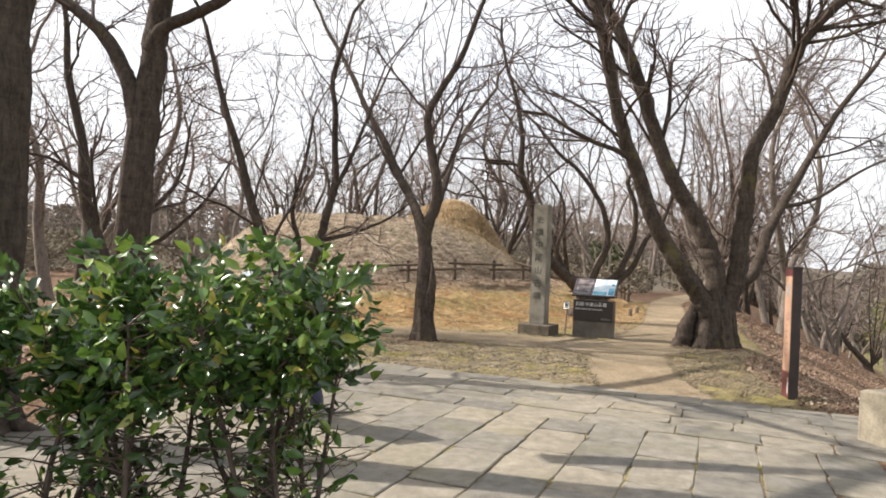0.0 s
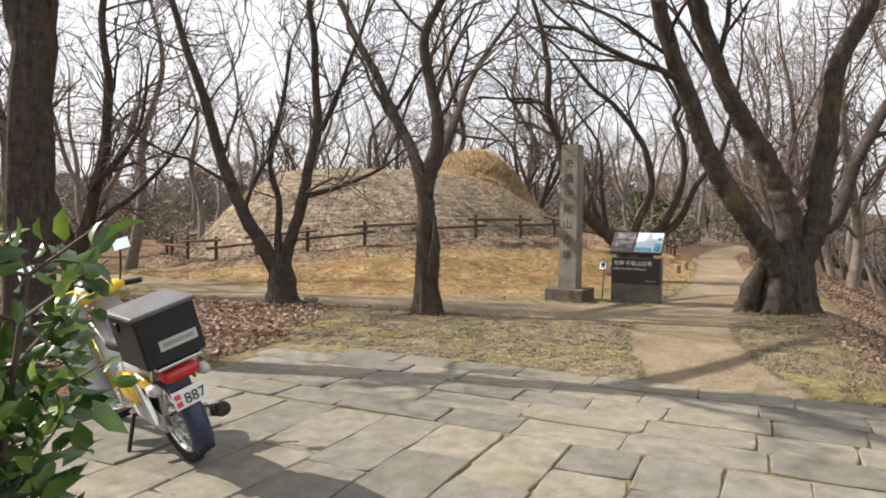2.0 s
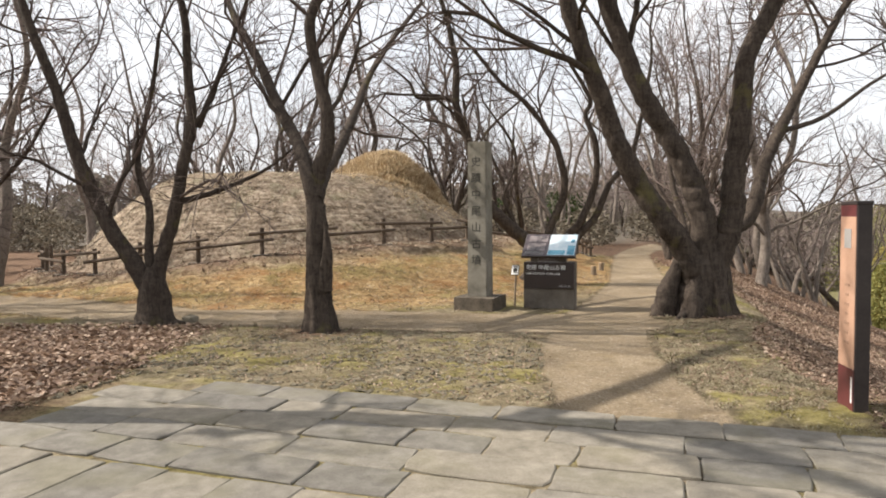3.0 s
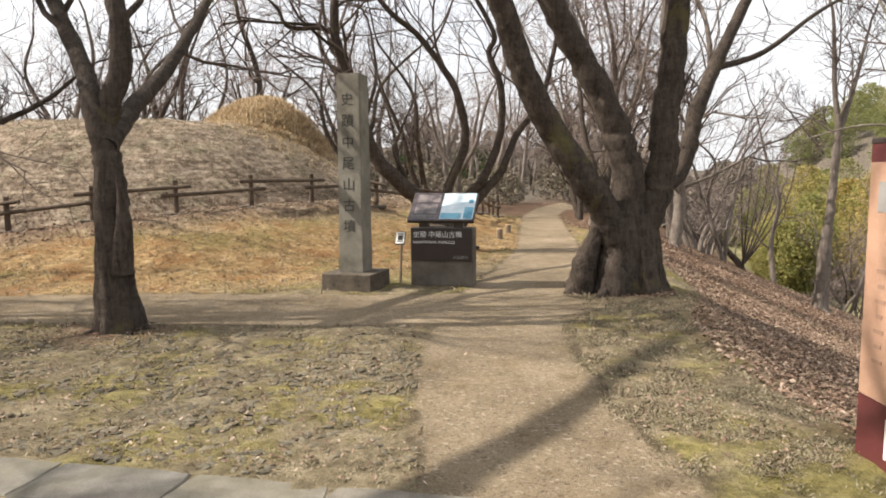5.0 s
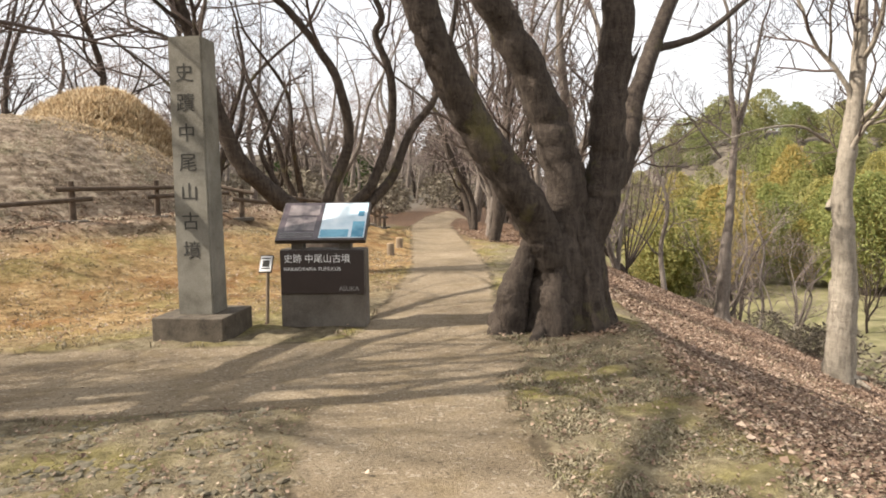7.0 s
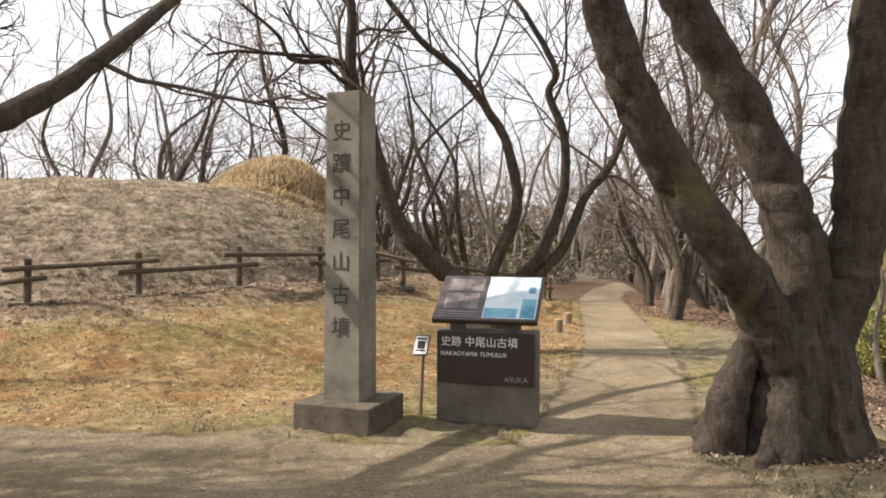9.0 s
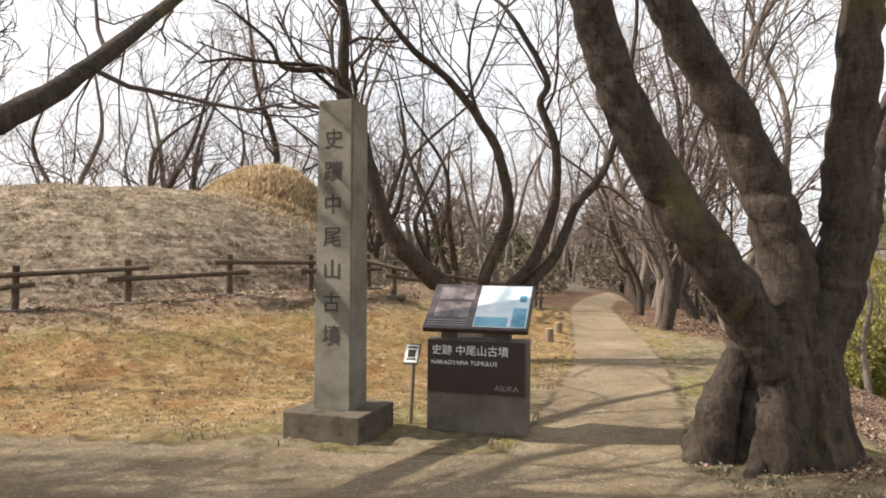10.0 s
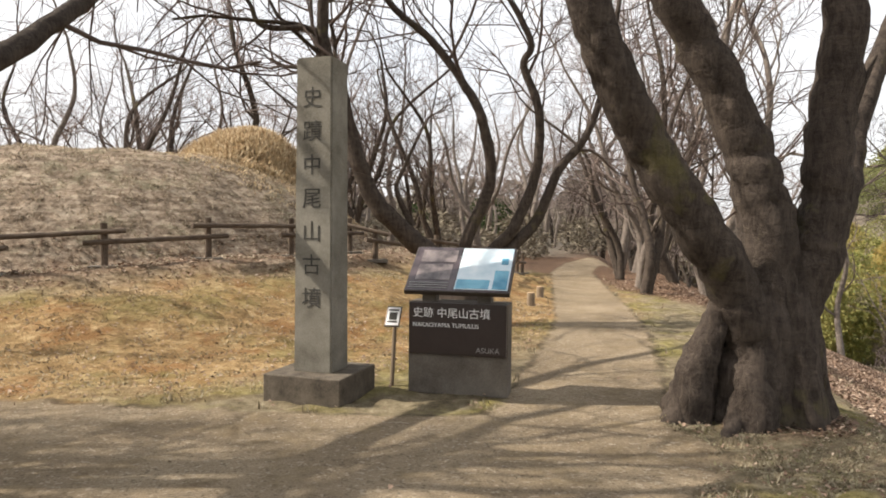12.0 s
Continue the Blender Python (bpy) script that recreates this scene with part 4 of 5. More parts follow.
# ---- delivery motorbike ----
def ring(r, w, m, seg=28, sides=8, bm=None, squash=1.0):
    own = bmesh.new()
    rows = []
    for i in range(seg):
        a = 2 * math.pi * i / seg
        row = []
        for j in range(sides):
            b = 2 * math.pi * j / sides
            rr = r + w * math.cos(b)
            row.append(own.verts.new((rr * math.cos(a), w * squash * math.sin(b), rr * math.sin(a))))
        rows.append(row)
    for i in range(seg):
        for j in range(sides):
            own.faces.new((rows[i][j], rows[i][(j + 1) % sides], rows[(i + 1) % seg][(j + 1) % sides], rows[(i + 1) % seg][j]))
    bmesh.ops.transform(own, matrix=m, verts=own.verts[:])
    bmesh.ops.recalc_face_normals(own, faces=own.faces[:])
    return join(bm, own)


def loft(sections, bm=None):
    """A closed skin over rounded sections; each is (x, z middle, half width, half height)."""
    own = bmesh.new()
    rows = []
    for x, z, w, h in sections:
        row = []
        for j in range(14):
            a = 2 * math.pi * j / 14
            c, s = math.cos(a), math.sin(a)
            row.append(own.verts.new((x, w * math.copysign(abs(c) ** 0.7, c), z + h * math.copysign(abs(s) ** 0.7, s))))
        rows.append(row)
    for p, q in zip(rows, rows[1:]):
        for j in range(14):
            own.faces.new((p[j], p[(j + 1) % 14], q[(j + 1) % 14], q[j]))
    own.faces.new(rows[0])
    own.faces.new(rows[-1])
    bmesh.ops.recalc_face_normals(own, faces=own.faces[:])
    return join(bm, own)


def bent_rod(points, r, sides=8):
    tb = Tubes()
    line = smooth_line(points, 5)
    tb.add(line, np.full(len(line), r), sides)
    bm = bmesh.new()
    me = tb.mesh("scratch", BLACK_PLASTIC)
    bm.from_mesh(me)
    bpy.data.meshes.remove(me)
    return bm


def build_bike():
    # along x: the front wheel ahead, the rear wheel at the foot
    heading = math.degrees(math.atan2(0.62, -0.78))
    t = thing("motorbike", pose(-1.09, 5.98, 0.008, 0, 0, heading) @ pose(0, 0, 0, -17, 0, 0), "yellow and grey-white motorbike with black cargo box, on its stand", "motorbike")
    for name, x, steer in (("rear_wheel", 0.0, 0), ("front_wheel", 1.18, 22)):
        m = pose(x, 0, 0.275, 0, 0, steer)
        w = part(name, ring(0.255, 0.034, m, 32, 8), RUBBER, t, "black rubber tyre", True)
        part("rim", ring(0.215, 0.014, m, 32, 6, squash=1.5), CHROME, w, "chrome rim", True)
        bm = rod(m @ Vector((0, -0.06, 0)), m @ Vector((0, 0.06, 0)), 0.05, sides=12)
        for k in range(16):
            a = 2 * math.pi * k / 16
            rod(m @ Vector((0.04 * math.cos(a + 0.4), 0.03 * (-1) ** k, 0.04 * math.sin(a + 0.4))), m @ Vector((0.21 * math.cos(a), 0, 0.21 * math.sin(a))), 0.003, sides=4, bm=bm)
        part("hub", bm, CHROME, w, "metal hub and spokes")
    def fender(name, x, a0, a1, mat, w=0.065, r=0.325):
        bm = bmesh.new()
        rows = []
        for i in range(13):
            a = radians(a0 + (a1 - a0) * i / 12)
            rows.append([bm.verts.new((x + rr * math.cos(a), yy, 0.275 + rr * math.sin(a))) for rr, yy in ((r - 0.05, -w), (r, -w * 0.8), (r + 0.012, 0), (r, w * 0.8), (r - 0.05, w), (r - 0.06, w * 0.9), (r - 0.012, 0), (r - 0.06, -w * 0.9))])
        for p, q in zip(rows, rows[1:]):
            for j in range(8):
                bm.faces.new((p[j], p[(j + 1) % 8], q[(j + 1) % 8], q[j]))
        bm.faces.new(rows[0])
        bm.faces.new(rows[-1])
        bmesh.ops.recalc_face_normals(bm, faces=bm.faces[:])
        part(name, bm, mat, t, "", True)
    fender("rear_fender", 0.0, 30, 205, NAVY)
    fender("front_fender", 1.18, 20, 170, YELLOW)
    part("body", loft([(-0.12, 0.60, 0.05, 0.04), (0.0, 0.62, 0.10, 0.07), (0.25, 0.60, 0.115, 0.10), (0.45, 0.54, 0.10, 0.10), (0.68, 0.42, 0.07, 0.07), (0.85, 0.50, 0.055, 0.07), (0.98, 0.74, 0.05, 0.07)]), IVORY, t, "grey-white frame cover", True)
    for side in (-1, 1):
        part("side_cover", loft([(0.08, 0.50, 0.018, 0.05), (0.2, 0.49, 0.024, 0.10), (0.34, 0.48, 0.024, 0.11), (0.42, 0.46, 0.015, 0.06)]), YELLOW, t, "yellow side cover", True).matrix_basis = pose(0, side * 0.125, 0)
        part("side_trim", box(0.24, 0.02, 0.075, pose(-0.02, side * 0.125, 0.53, 0, -8, 0), 0.008), YELLOW, t, "yellow tail trim")
        part("suspension", rod((0.02, side * 0.12, 0.29), (0.12, side * 0.13, 0.60), 0.022, 0.026, 10), CHROME, t, "chrome shock absorber")
        # leg shield
        bm = bmesh.new()
        rows = []
        for x, z, w0, w1 in ((0.66, 0.28, 0.10, 0.20), (0.80, 0.34, 0.08, 0.26), (0.92, 0.50, 0.06, 0.29), (0.99, 0.70, 0.05, 0.28), (0.99, 0.86, 0.04, 0.20), (0.97, 0.93, 0.03, 0.12)):
            rows.append([bm.verts.new(p) for p in ((x, side * w0, z), (x + 0.03, side * (w0 + w1) / 2, z), (x - 0.02, side * w1, z), (x - 0.035, side * (w1 - 0.005), z), (x + 0.012, side * (w0 + w1) / 2, z), (x - 0.014, side * w0, z))])
        for p, q in zip(rows, rows[1:]):
            for j in range(6):
                bm.faces.new((p[j], p[(j + 1) % 6], q[(j + 1) % 6], q[j]))
        bm.faces.new(rows[0])
        bm.faces.new(rows[-1])
        bmesh.ops.recalc_face_normals(bm, faces=bm.faces[:])
        part("leg_shield", bm, IVORY, t, "grey-white leg shield", True)
        part("fork", rod((1.16, side * 0.075, 0.29), (1.02, side * 0.07, 0.78), 0.026, 0.03, 10), IVORY, t)
        part("grip", rod((0.90, side * 0.24, 0.985), (0.85, side * 0.345, 0.975), 0.021, 0.021, 10), BLACK_PLASTIC, t, "black rubber grip")
        part("foot_peg", rod((0.52, side * 0.1, 0.27), (0.52, side * 0.24, 0.27), 0.016, 0.018, 8), BLACK_PLASTIC, t)
    part("handlebar_cover", loft([(0.80, 0.985, 0.10, 0.03), (0.88, 0.99, 0.245, 0.042), (0.95, 0.985, 0.25, 0.055), (1.0, 0.965, 0.11, 0.06), (1.06, 0.95, 0.08, 0.05)]), YELLOW, t, "yellow handlebar cover", True)
    part("speedometer", box(0.10, 0.13, 0.03, pose(0.89, 0, 1.02, 0, -14, 0), 0.014), IVORY, t, "pale dial housing")
    part("headlight", rod((1.05, 0, 0.95), (1.085, 0, 0.945), 0.07, 0.062, 18), CHROME, t, "round headlight")
    for side in (-1, 1):
        mr = part("mirror", loft([(-0.008, 0, 0.062, 0.045), (0.012, 0, 0.05, 0.036)]), BLACK_PLASTIC, t, "rectangular rear-view mirror", True)
        mr.matrix_basis = pose(0.90, side * 0.30, 1.25, 0, 4, side * 6)
        g = part("glass", box(0.002, 0.108, 0.074, pose(-0.0105, 0, -0.037)), MIRROR, mr, "mirror glass")
        part("mirror_stalk", bent_rod([(0.90, side * 0.22, 1.01), (0.92, side * 0.26, 1.10), (0.91, side * 0.29, 1.21)], 0.007), BLACK_PLASTIC, t, "", True)
    part("seat", loft([(0.16, 0.735, 0.11, 0.035), (0.3, 0.745, 0.125, 0.045), (0.48, 0.73, 0.12, 0.045), (0.6, 0.70, 0.09, 0.03)]), BLACK_PLASTIC, t, "black vinyl seat", True)
    part("engine", loft([(0.32, 0.30, 0.09, 0.09), (0.45, 0.29, 0.12, 0.10), (0.62, 0.30, 0.10, 0.075), (0.76, 0.33, 0.06, 0.055)]), CHROME, t, "grey metal engine", True)
    part("chain_case", loft([(0.0, 0.275, 0.012, 0.055), (0.1, 0.285, 0.018, 0.06), (0.4, 0.30, 0.018, 0.05)]), IVORY, t, "pale chain case", True).matrix_basis = pose(0, 0.085, 0)
    part("exhaust_pipe", bent_rod([(0.62, -0.08, 0.24), (0.45, -0.13, 0.19), (0.2, -0.14, 0.20), (0.0, -0.145, 0.24)], 0.018), CHROME, t, "", True)
    mf = part("muffler", rod((0.12, -0.145, 0.225), (-0.30, -0.15, 0.33), 0.038, 0.045, 16), CHROME, t, "chrome muffler", True)
    part("muffler_tip", rod((-0.30, -0.15, 0.33), (-0.335, -0.15, 0.338), 0.047, 0.04, 16), BLACK_PLASTIC, mf, "black tip")
    part("carrier", box(0.46, 0.26, 0.02, pose(-0.10, 0, 0.70), 0.006), CHROME, t, "chrome carrier")
    for side in (-1, 1):
        part("carrier_stay", rod((-0.12, side * 0.11, 0.60), (-0.2, side * 0.12, 0.71), 0.012), CHROME, t)
    cargo = part("cargo_box", box(0.38, 0.35, 0.29, pose(-0.12, 0, 0.72), 0.012), BLACK_PLASTIC, t, "black cargo box")
    part("lid", box(0.41, 0.38, 0.03, pose(-0.12, 0, 1.01), 0.012), GREY_PLASTIC, cargo, "dusty grey lid")
    part("label_plate", box(0.003, 0.22, 0.06, pose(-0.3125, -0.03, 0.80)), IVORY, cargo, "white label")
    part("label_print", box(0.002, 0.18, 0.022, pose(-0.315, -0.03, 0.82)), GREY_INK, cargo)
    part("latch", box(0.05, 0.015, 0.05, pose(-0.05, 0.18, 0.93), 0.004), BLACK_PLASTIC, cargo)
    part("tail_light", loft([(-0.305, 0.635, 0.10, 0.03), (-0.26, 0.64, 0.115, 0.045), (-0.16, 0.645, 0.10, 0.045)]), RED_LENS, t, "red tail light", True)
    part("tail_bracket", box(0.05, 0.13, 0.26, pose(-0.235, 0, 0.36, 0, 14, 0), 0.01), NAVY, t, "dark blue mud flap")
    plate = part("number_plate", box(0.006, 0.20, 0.105, pose(-0.315, 0, 0.445, 0, 14, 0), 0.002), WHITE_INK, t, "white number plate with red and black characters")
    face = pose(-0.3215, 0, 0.445, 0, 14, 0)
    letters("887", 0.085, CARVED, plate, face @ pose(-0.003, -0.025, 0.045, 90, 0, -90), 0.001)
    part("plate_mark", box(0.001, 0.035, 0.03, face @ pose(-0.002, 0.072, 0.058)), RED_LENS, plate, "red mark")
    part("plate_mark", box(0.001, 0.035, 0.03, face @ pose(-0.002, 0.072, 0.015)), RED_LENS, plate, "red mark")
    for side in (-1, 1):
        part("turn_signal", loft([(-0.25, 0.60, 0.03, 0.028), (-0.19, 0.60, 0.036, 0.034)]), IVORY, t, "pale round turn signal", True).matrix_basis = pose(0, side * 0.15, -0.02)
    part("side_stand", rod((0.42, 0.11, 0.26), (0.36, 0.245, 0.03), 0.013, 0.013, 8), BLACK_PLASTIC, t, "black side stand")


build_bike()


# ---- glossy hedge bush ----
def leaf_cloud(spots, ways, sizes, rng, fold=0.25, slim=0.42):
    """Pointed, folded leaves; each is its own little island of faces."""
    n = len(spots)
    ways = ways / (np.linalg.norm(ways, axis=1)[:, None] + 1e-9)
    side = np.cross(ways, rng.normal(0, 1, (n, 3)))
    side /= np.linalg.norm(side, axis=1)[:, None] + 1e-9
    up = np.cross(side, ways)
    L, W = sizes[:, None], sizes[:, None] * slim
    base = spots
    tip = spots + ways * L - up * L * 0.18
    m1, m2 = spots + ways * L * 0.35, spots + ways * L * 0.7 - up * L * 0.06
    l1, r1 = m1 + side * W * 0.5 + up * W * fold, m1 - side * W * 0.5 + up * W * fold
    l2, r2 = m2 + side * W * 0.42 + up * W * fold, m2 - side * W * 0.42 + up * W * fold
    v = np.stack([base, m1, m2, tip, l1, l2, r1, r2], 1).reshape(-1, 3)
    f = np.array([(0, 1, 4), (1, 2, 4), (2, 5, 4), (2, 3, 5), (0, 6, 1), (1, 6, 2), (2, 6, 7), (2, 7, 3)])
    return v, (f[None] + 8 * np.arange(n)[:, None, None]).reshape(-1, 3)


def spray_cloud(spots, ways, sizes, rng, slim=0.4):
    """Small folded sprays for crowns that are far off: two faces each."""
    n = len(spots)
    ways = ways / (np.linalg.norm(ways, axis=1)[:, None] + 1e-9)
    side = np.cross(ways, rng.normal(0, 1, (n, 3)))
    side /= np.linalg.norm(side, axis=1)[:, None] + 1e-9
    up = np.cross(side, ways)
    L = sizes[:, None]
    m = spots + ways * L * 0.45 + up * L * 0.12
    v = np.stack([spots, m + side * L * slim * 0.5, spots + ways * L, m - side * L * slim * 0.5], 1).reshape(-1, 3)
    i = 4 * np.arange(n)
    return v, np.concatenate([np.stack([i, i + 1, i + 2], 1), np.stack([i, i + 2, i + 3], 1)])


HEDGE_LEAF = leaf_mat("glossy_hedge_leaf", [(0.0, (0.02, 0.05, 0.013)), (0.5, (0.05, 0.108, 0.02)), (0.8, (0.1, 0.185, 0.03)), (0.96, (0.22, 0.31, 0.05)), (1.0, (0.32, 0.27, 0.06))], 0.3, 0.6, 0.2)
HEDGE_STEM = plain("hedge_stem_bark", (0.045, 0.032, 0.025), (0.12, 0.09, 0.07), 12, 0.9)


def build_bush(cx, cy, seed, wide, deep, tall, leaves, low=0.5):
    rng = np.random.default_rng(seed)
    t = thing("evergreen_bush", pose(cx, cy, 0.0), "glossy dark green evergreen hedge bush with bare lower stems", "bush", "hedge bushes")
    tips = []
    for k in range(9):
        a = rng.uniform(0, 6.28)
        foot = np.array((rng.uniform(-0.3, 0.3) * wide, rng.uniform(-0.25, 0.25) * deep, -0.03))
        top = np.array((rng.uniform(-0.46, 0.46) * wide, rng.uniform(-0.42, 0.42) * deep, tall * rng.uniform(0.72, 0.95)))
        mid = foot * 0.6 + top * 0.4 + rng.normal(0, 0.05, 3)
        mid[2] = tall * 0.4
        line = smooth_line([foot, mid, top], 8)
        tb = Tubes()
        tb.add(line, np.linspace(0.019, 0.006, len(line)), 6)
        for i in range(3, len(line)):
            for c in range(4):
                w = rng.normal(0, 1, 3) * (1, 1, 0.6) + (0, 0, 0.35)
                w /= np.linalg.norm(w)
                e = line[i] + w * rng.uniform(0.14, 0.30)
                tb.add([line[i], (line[i] + e) / 2 + rng.normal(0, 0.012, 3), e], (0.006, 0.004, 0.002), 3)
                tips.append((line[i], e, w))
        hang("stem", tb.mesh("stem", HEDGE_STEM), t)
    spots, ways = [], []
    while len(spots) < leaves:
        a, e, w = tips[int(rng.integers(len(tips)))]
        s = rng.uniform(0.3, 1.05)
        p = a + (e - a) * s + rng.normal(0, 0.035, 3)
        x, y, z = p[0] / (wide * 0.54), p[1] / (deep * 0.56), p[2]
        if abs(x) > 1 or abs(y) > 1 or z > tall * (1.0 + 0.05 * math.sin(9 * p[0])):
            if rng.random() < 0.9:
                continue
        if z < tall * low and rng.random() < 0.88:
            continue
        spots.append(p)
        ways.append(w + rng.normal(0, 0.7, 3) + (0, 0, -0.15))
    for k in range(14):
        foot = np.array((rng.uniform(-0.4, 0.4) * wide, rng.uniform(-0.4, 0.4) * deep, tall * 0.9))
        for c in range(9):
            spots.append(foot + (rng.normal(0, 0.015), rng.normal(0, 0.015), 0.035 * c))
            ways.append(rng.normal(0, 1, 3) * (1, 1, 0.3) + (0, 0, 0.5))
    spots, ways = np.array(spots), np.array(ways)
    v, f = leaf_cloud(spots, ways, rng.uniform(0.055, 0.118, len(spots)), rng)
    tagged(hang("foliage", quads("foliage", v, f, HEDGE_LEAF), t, "glossy pointed green leaves"), kind="stuff")


build_bush(-0.46, 3.2, 61, 0.8, 1.05, 1.46, 2400, 0.57)
build_bush(-1.22, 3.0, 62, 1.0, 1.05, 1.42, 2600, 0.5)
build_bush(-2.1, 2.8, 63, 1.1, 1.0, 1.42, 2700, 0.52)
build_bush(-3.0, 2.65, 64, 1.1, 1.0, 1.44, 2400, 0.45)


# ---- valley, bamboo and far woods ----
# yellow-green paled towards grey, with lifted darks, to paint in valley haze
BAMBOO_HAZED = leaf_mat("hazed_yellow_green_bamboo", [(0.0, (0.3, 0.275, 0.125)), (0.4, (0.4, 0.355, 0.16)), (0.75, (0.52, 0.425, 0.19)), (1.0, (0.34, 0.355, 0.16))], 0.7, 0.2, 0.5, [(0.0, (0.62, 0.78, 0.6)), (0.4, (0.85, 0.92, 0.75)), (1.0, (1.03, 0.92, 0.72))])
EVERGREEN = leaf_mat("dark_evergreen_leaf", [(0.0, (0.018, 0.035, 0.012)), (0.5, (0.045, 0.075, 0.022)), (1.0, (0.10, 0.125, 0.035))], 0.7, 0.2, 0.2)
# leaf green lightened to a pale tint: the hill's haze is in the colour
HILLWOOD_HAZED = leaf_mat("hazed_hillside_leaf", [(0.0, (0.26, 0.28, 0.15)), (0.5, (0.35, 0.35, 0.18)), (1.0, (0.4, 0.38, 0.2))], 0.8, 0.1, 0.55, [(0.0, (0.62, 0.68, 0.55)), (0.5, (0.85, 0.86, 0.72)), (1.0, (1.02, 0.93, 0.82))])
SCRUB = leaf_mat("dull_scrub_leaf", [(0.0, (0.1, 0.085, 0.062)), (0.5, (0.19, 0.16, 0.12)), (1.0, (0.28, 0.25, 0.19))], 0.9, 0.1, 0.1)


def plume_mesh(name, seed, tall, wide, count, leaf, material, droop=0.3, low=0.1):
    """A leafy crown of many small sprays with an uneven outline."""
    rng = np.random.default_rng(seed)
    z = tall * (low + (1 - low) * rng.random(count))
    a = rng.uniform(0, 2 * np.pi, count)
    lobes = 1 + 0.25 * np.sin(3 * a + seed) + 0.18 * np.sin(7 * a + z * 1.3)
    q = (z / tall - low) / (1 - low)
    prof = np.sin(np.pi * np.clip(0.12 + 0.86 * q, 0, 1)) ** 0.7
    r = wide * prof * lobes * rng.random(count) ** 0.4
    p = np.stack([r * np.cos(a), r * np.sin(a), z], 1)
    w = np.stack([np.cos(a), np.sin(a), rng.normal(0.3 - droop, 0.5, count)], 1) + rng.normal(0, 0.5, (count, 3))
    v, f = spray_cloud(p, w, rng.uniform(0.6, 1.3, count) * leaf, rng)
    return quads(name, v, f, material)


# grey-brown crowns coloured lighter than near trees to stand in for haze
FARWOOD_HAZED = leaf_mat("hazed_grey_brown_wood", [(0.0, (0.15, 0.128, 0.11)), (0.6, (0.235, 0.2, 0.17)), (1.0, (0.23, 0.215, 0.15))], 0.8, 0.1, 0.1)

PLUMES = {
    "bamboo": [plume_mesh("crown", 71 + k, 8.0 + 1.5 * k, 2.7, 3200, 0.42, BAMBOO_HAZED, 0.6) for k in range(3)],
    "evergreen": [plume_mesh("crown", 81 + k, 7.0 + k, 2.4, 1500, 0.5, EVERGREEN) for k in range(3)],
    "hill": [plume_mesh("crown", 91 + k, 7.0 + k, 3.6, 1700, 0.65, HILLWOOD_HAZED) for k in range(3)],
    "far_wood": [plume_mesh("crown", 61 + k, 7.0 + k, 3.2, 900, 0.8, FARWOOD_HAZED) for k in range(3)],
    "scrub": [plume_mesh("crown", 95 + k, 1.5, 1.2, 800, 0.19, SCRUB, 0.2, 0.02) for k in range(2)],
}
CULM = plain("bamboo_culm", (0.16, 0.17, 0.05), (0.3, 0.28, 0.1), 5, 0.6)


def stem_mesh(tall, r, material):
    tb = Tubes()
    tb.add([(0, 0, -0.3), (0.05, 0, tall * 0.5), (0.25, 0.1, tall * 0.92)], (r, r * 0.8, r * 0.2), 6)
    return tb.mesh("trunk", material)


STEMS = {"bamboo": stem_mesh(8, 0.07, CULM), "evergreen": stem_mesh(6, 0.22, BARK), "hill": stem_mesh(6, 0.22, BARK_GREY), "far_wood": stem_mesh(6, 0.2, BARK_GREY), "scrub": stem_mesh(0.9, 0.02, TWIG)}
LABELS = {"bamboo": ("bamboo_clump", "tall yellow-green bamboo clump on the valley side", "bamboo"),
          "evergreen": ("evergreen_tree", "dark evergreen tree at the edge of the wood", "tree"),
          "hill": ("hillside_tree", "green tree of the wooded hill across the valley", "tree"),
          "far_wood": ("far_tree", "grey-brown winter tree of the distant wood, haze painted in", "tree"),
          "scrub": ("scrub_bush", "dull brown tangled scrub on the slope", "bush")}


def sow(kind, x, y, size, turn):
    name, label, category = LABELS[kind]
    t = thing(name, pose(x, y, z_at(x, y), 0, 0, turn), label, category, category + " across the valley")
    m = Matrix.Diagonal((size, size, size, 1))
    hang("trunk", STEMS[kind], t, "", m)
    meshes = PLUMES[kind]
    tagged(hang("crown", meshes[int(turn) % len(meshes)], t, "", m), kind="stuff")


rng = np.random.default_rng(101)
for k in range(190):
    b, d = radians(rng.uniform(34, 68)), rng.uniform(56, 96)
    sow("bamboo", 2 + d * math.sin(b), 8 + d * math.cos(b), rng.uniform(0.42, 0.85), rng.uniform(0, 360))
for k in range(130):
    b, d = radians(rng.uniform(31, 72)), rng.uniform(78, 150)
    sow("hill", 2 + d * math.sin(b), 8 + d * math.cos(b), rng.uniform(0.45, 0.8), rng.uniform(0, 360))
for k in range(4):
    b, d = radians(rng.uniform(47, 62)), rng.uniform(54, 60)
    sow("evergreen", 2 + d * math.sin(b), 8 + d * math.cos(b), rng.uniform(0.25, 0.4), rng.uniform(0, 360))
for k in range(5):
    b, d = radians(rng.uniform(4, 15)), rng.uniform(50, 62)
    sow("evergreen", 2 + d * math.sin(b), 8 + d * math.cos(b), rng.uniform(0.35, 0.55), rng.uniform(0, 360))
for k in range(25):
    b, d = radians(rng.uniform(17, 37)), rng.uniform(48, 105)
    plant(int(rng.integers(0, 6)), 2 + d * math.sin(b), 8 + d * math.cos(b), rng.uniform(0, 360), rng.uniform(0.8, 1.2), "bare tree of the grey hillside wood", group="trees of the wood")
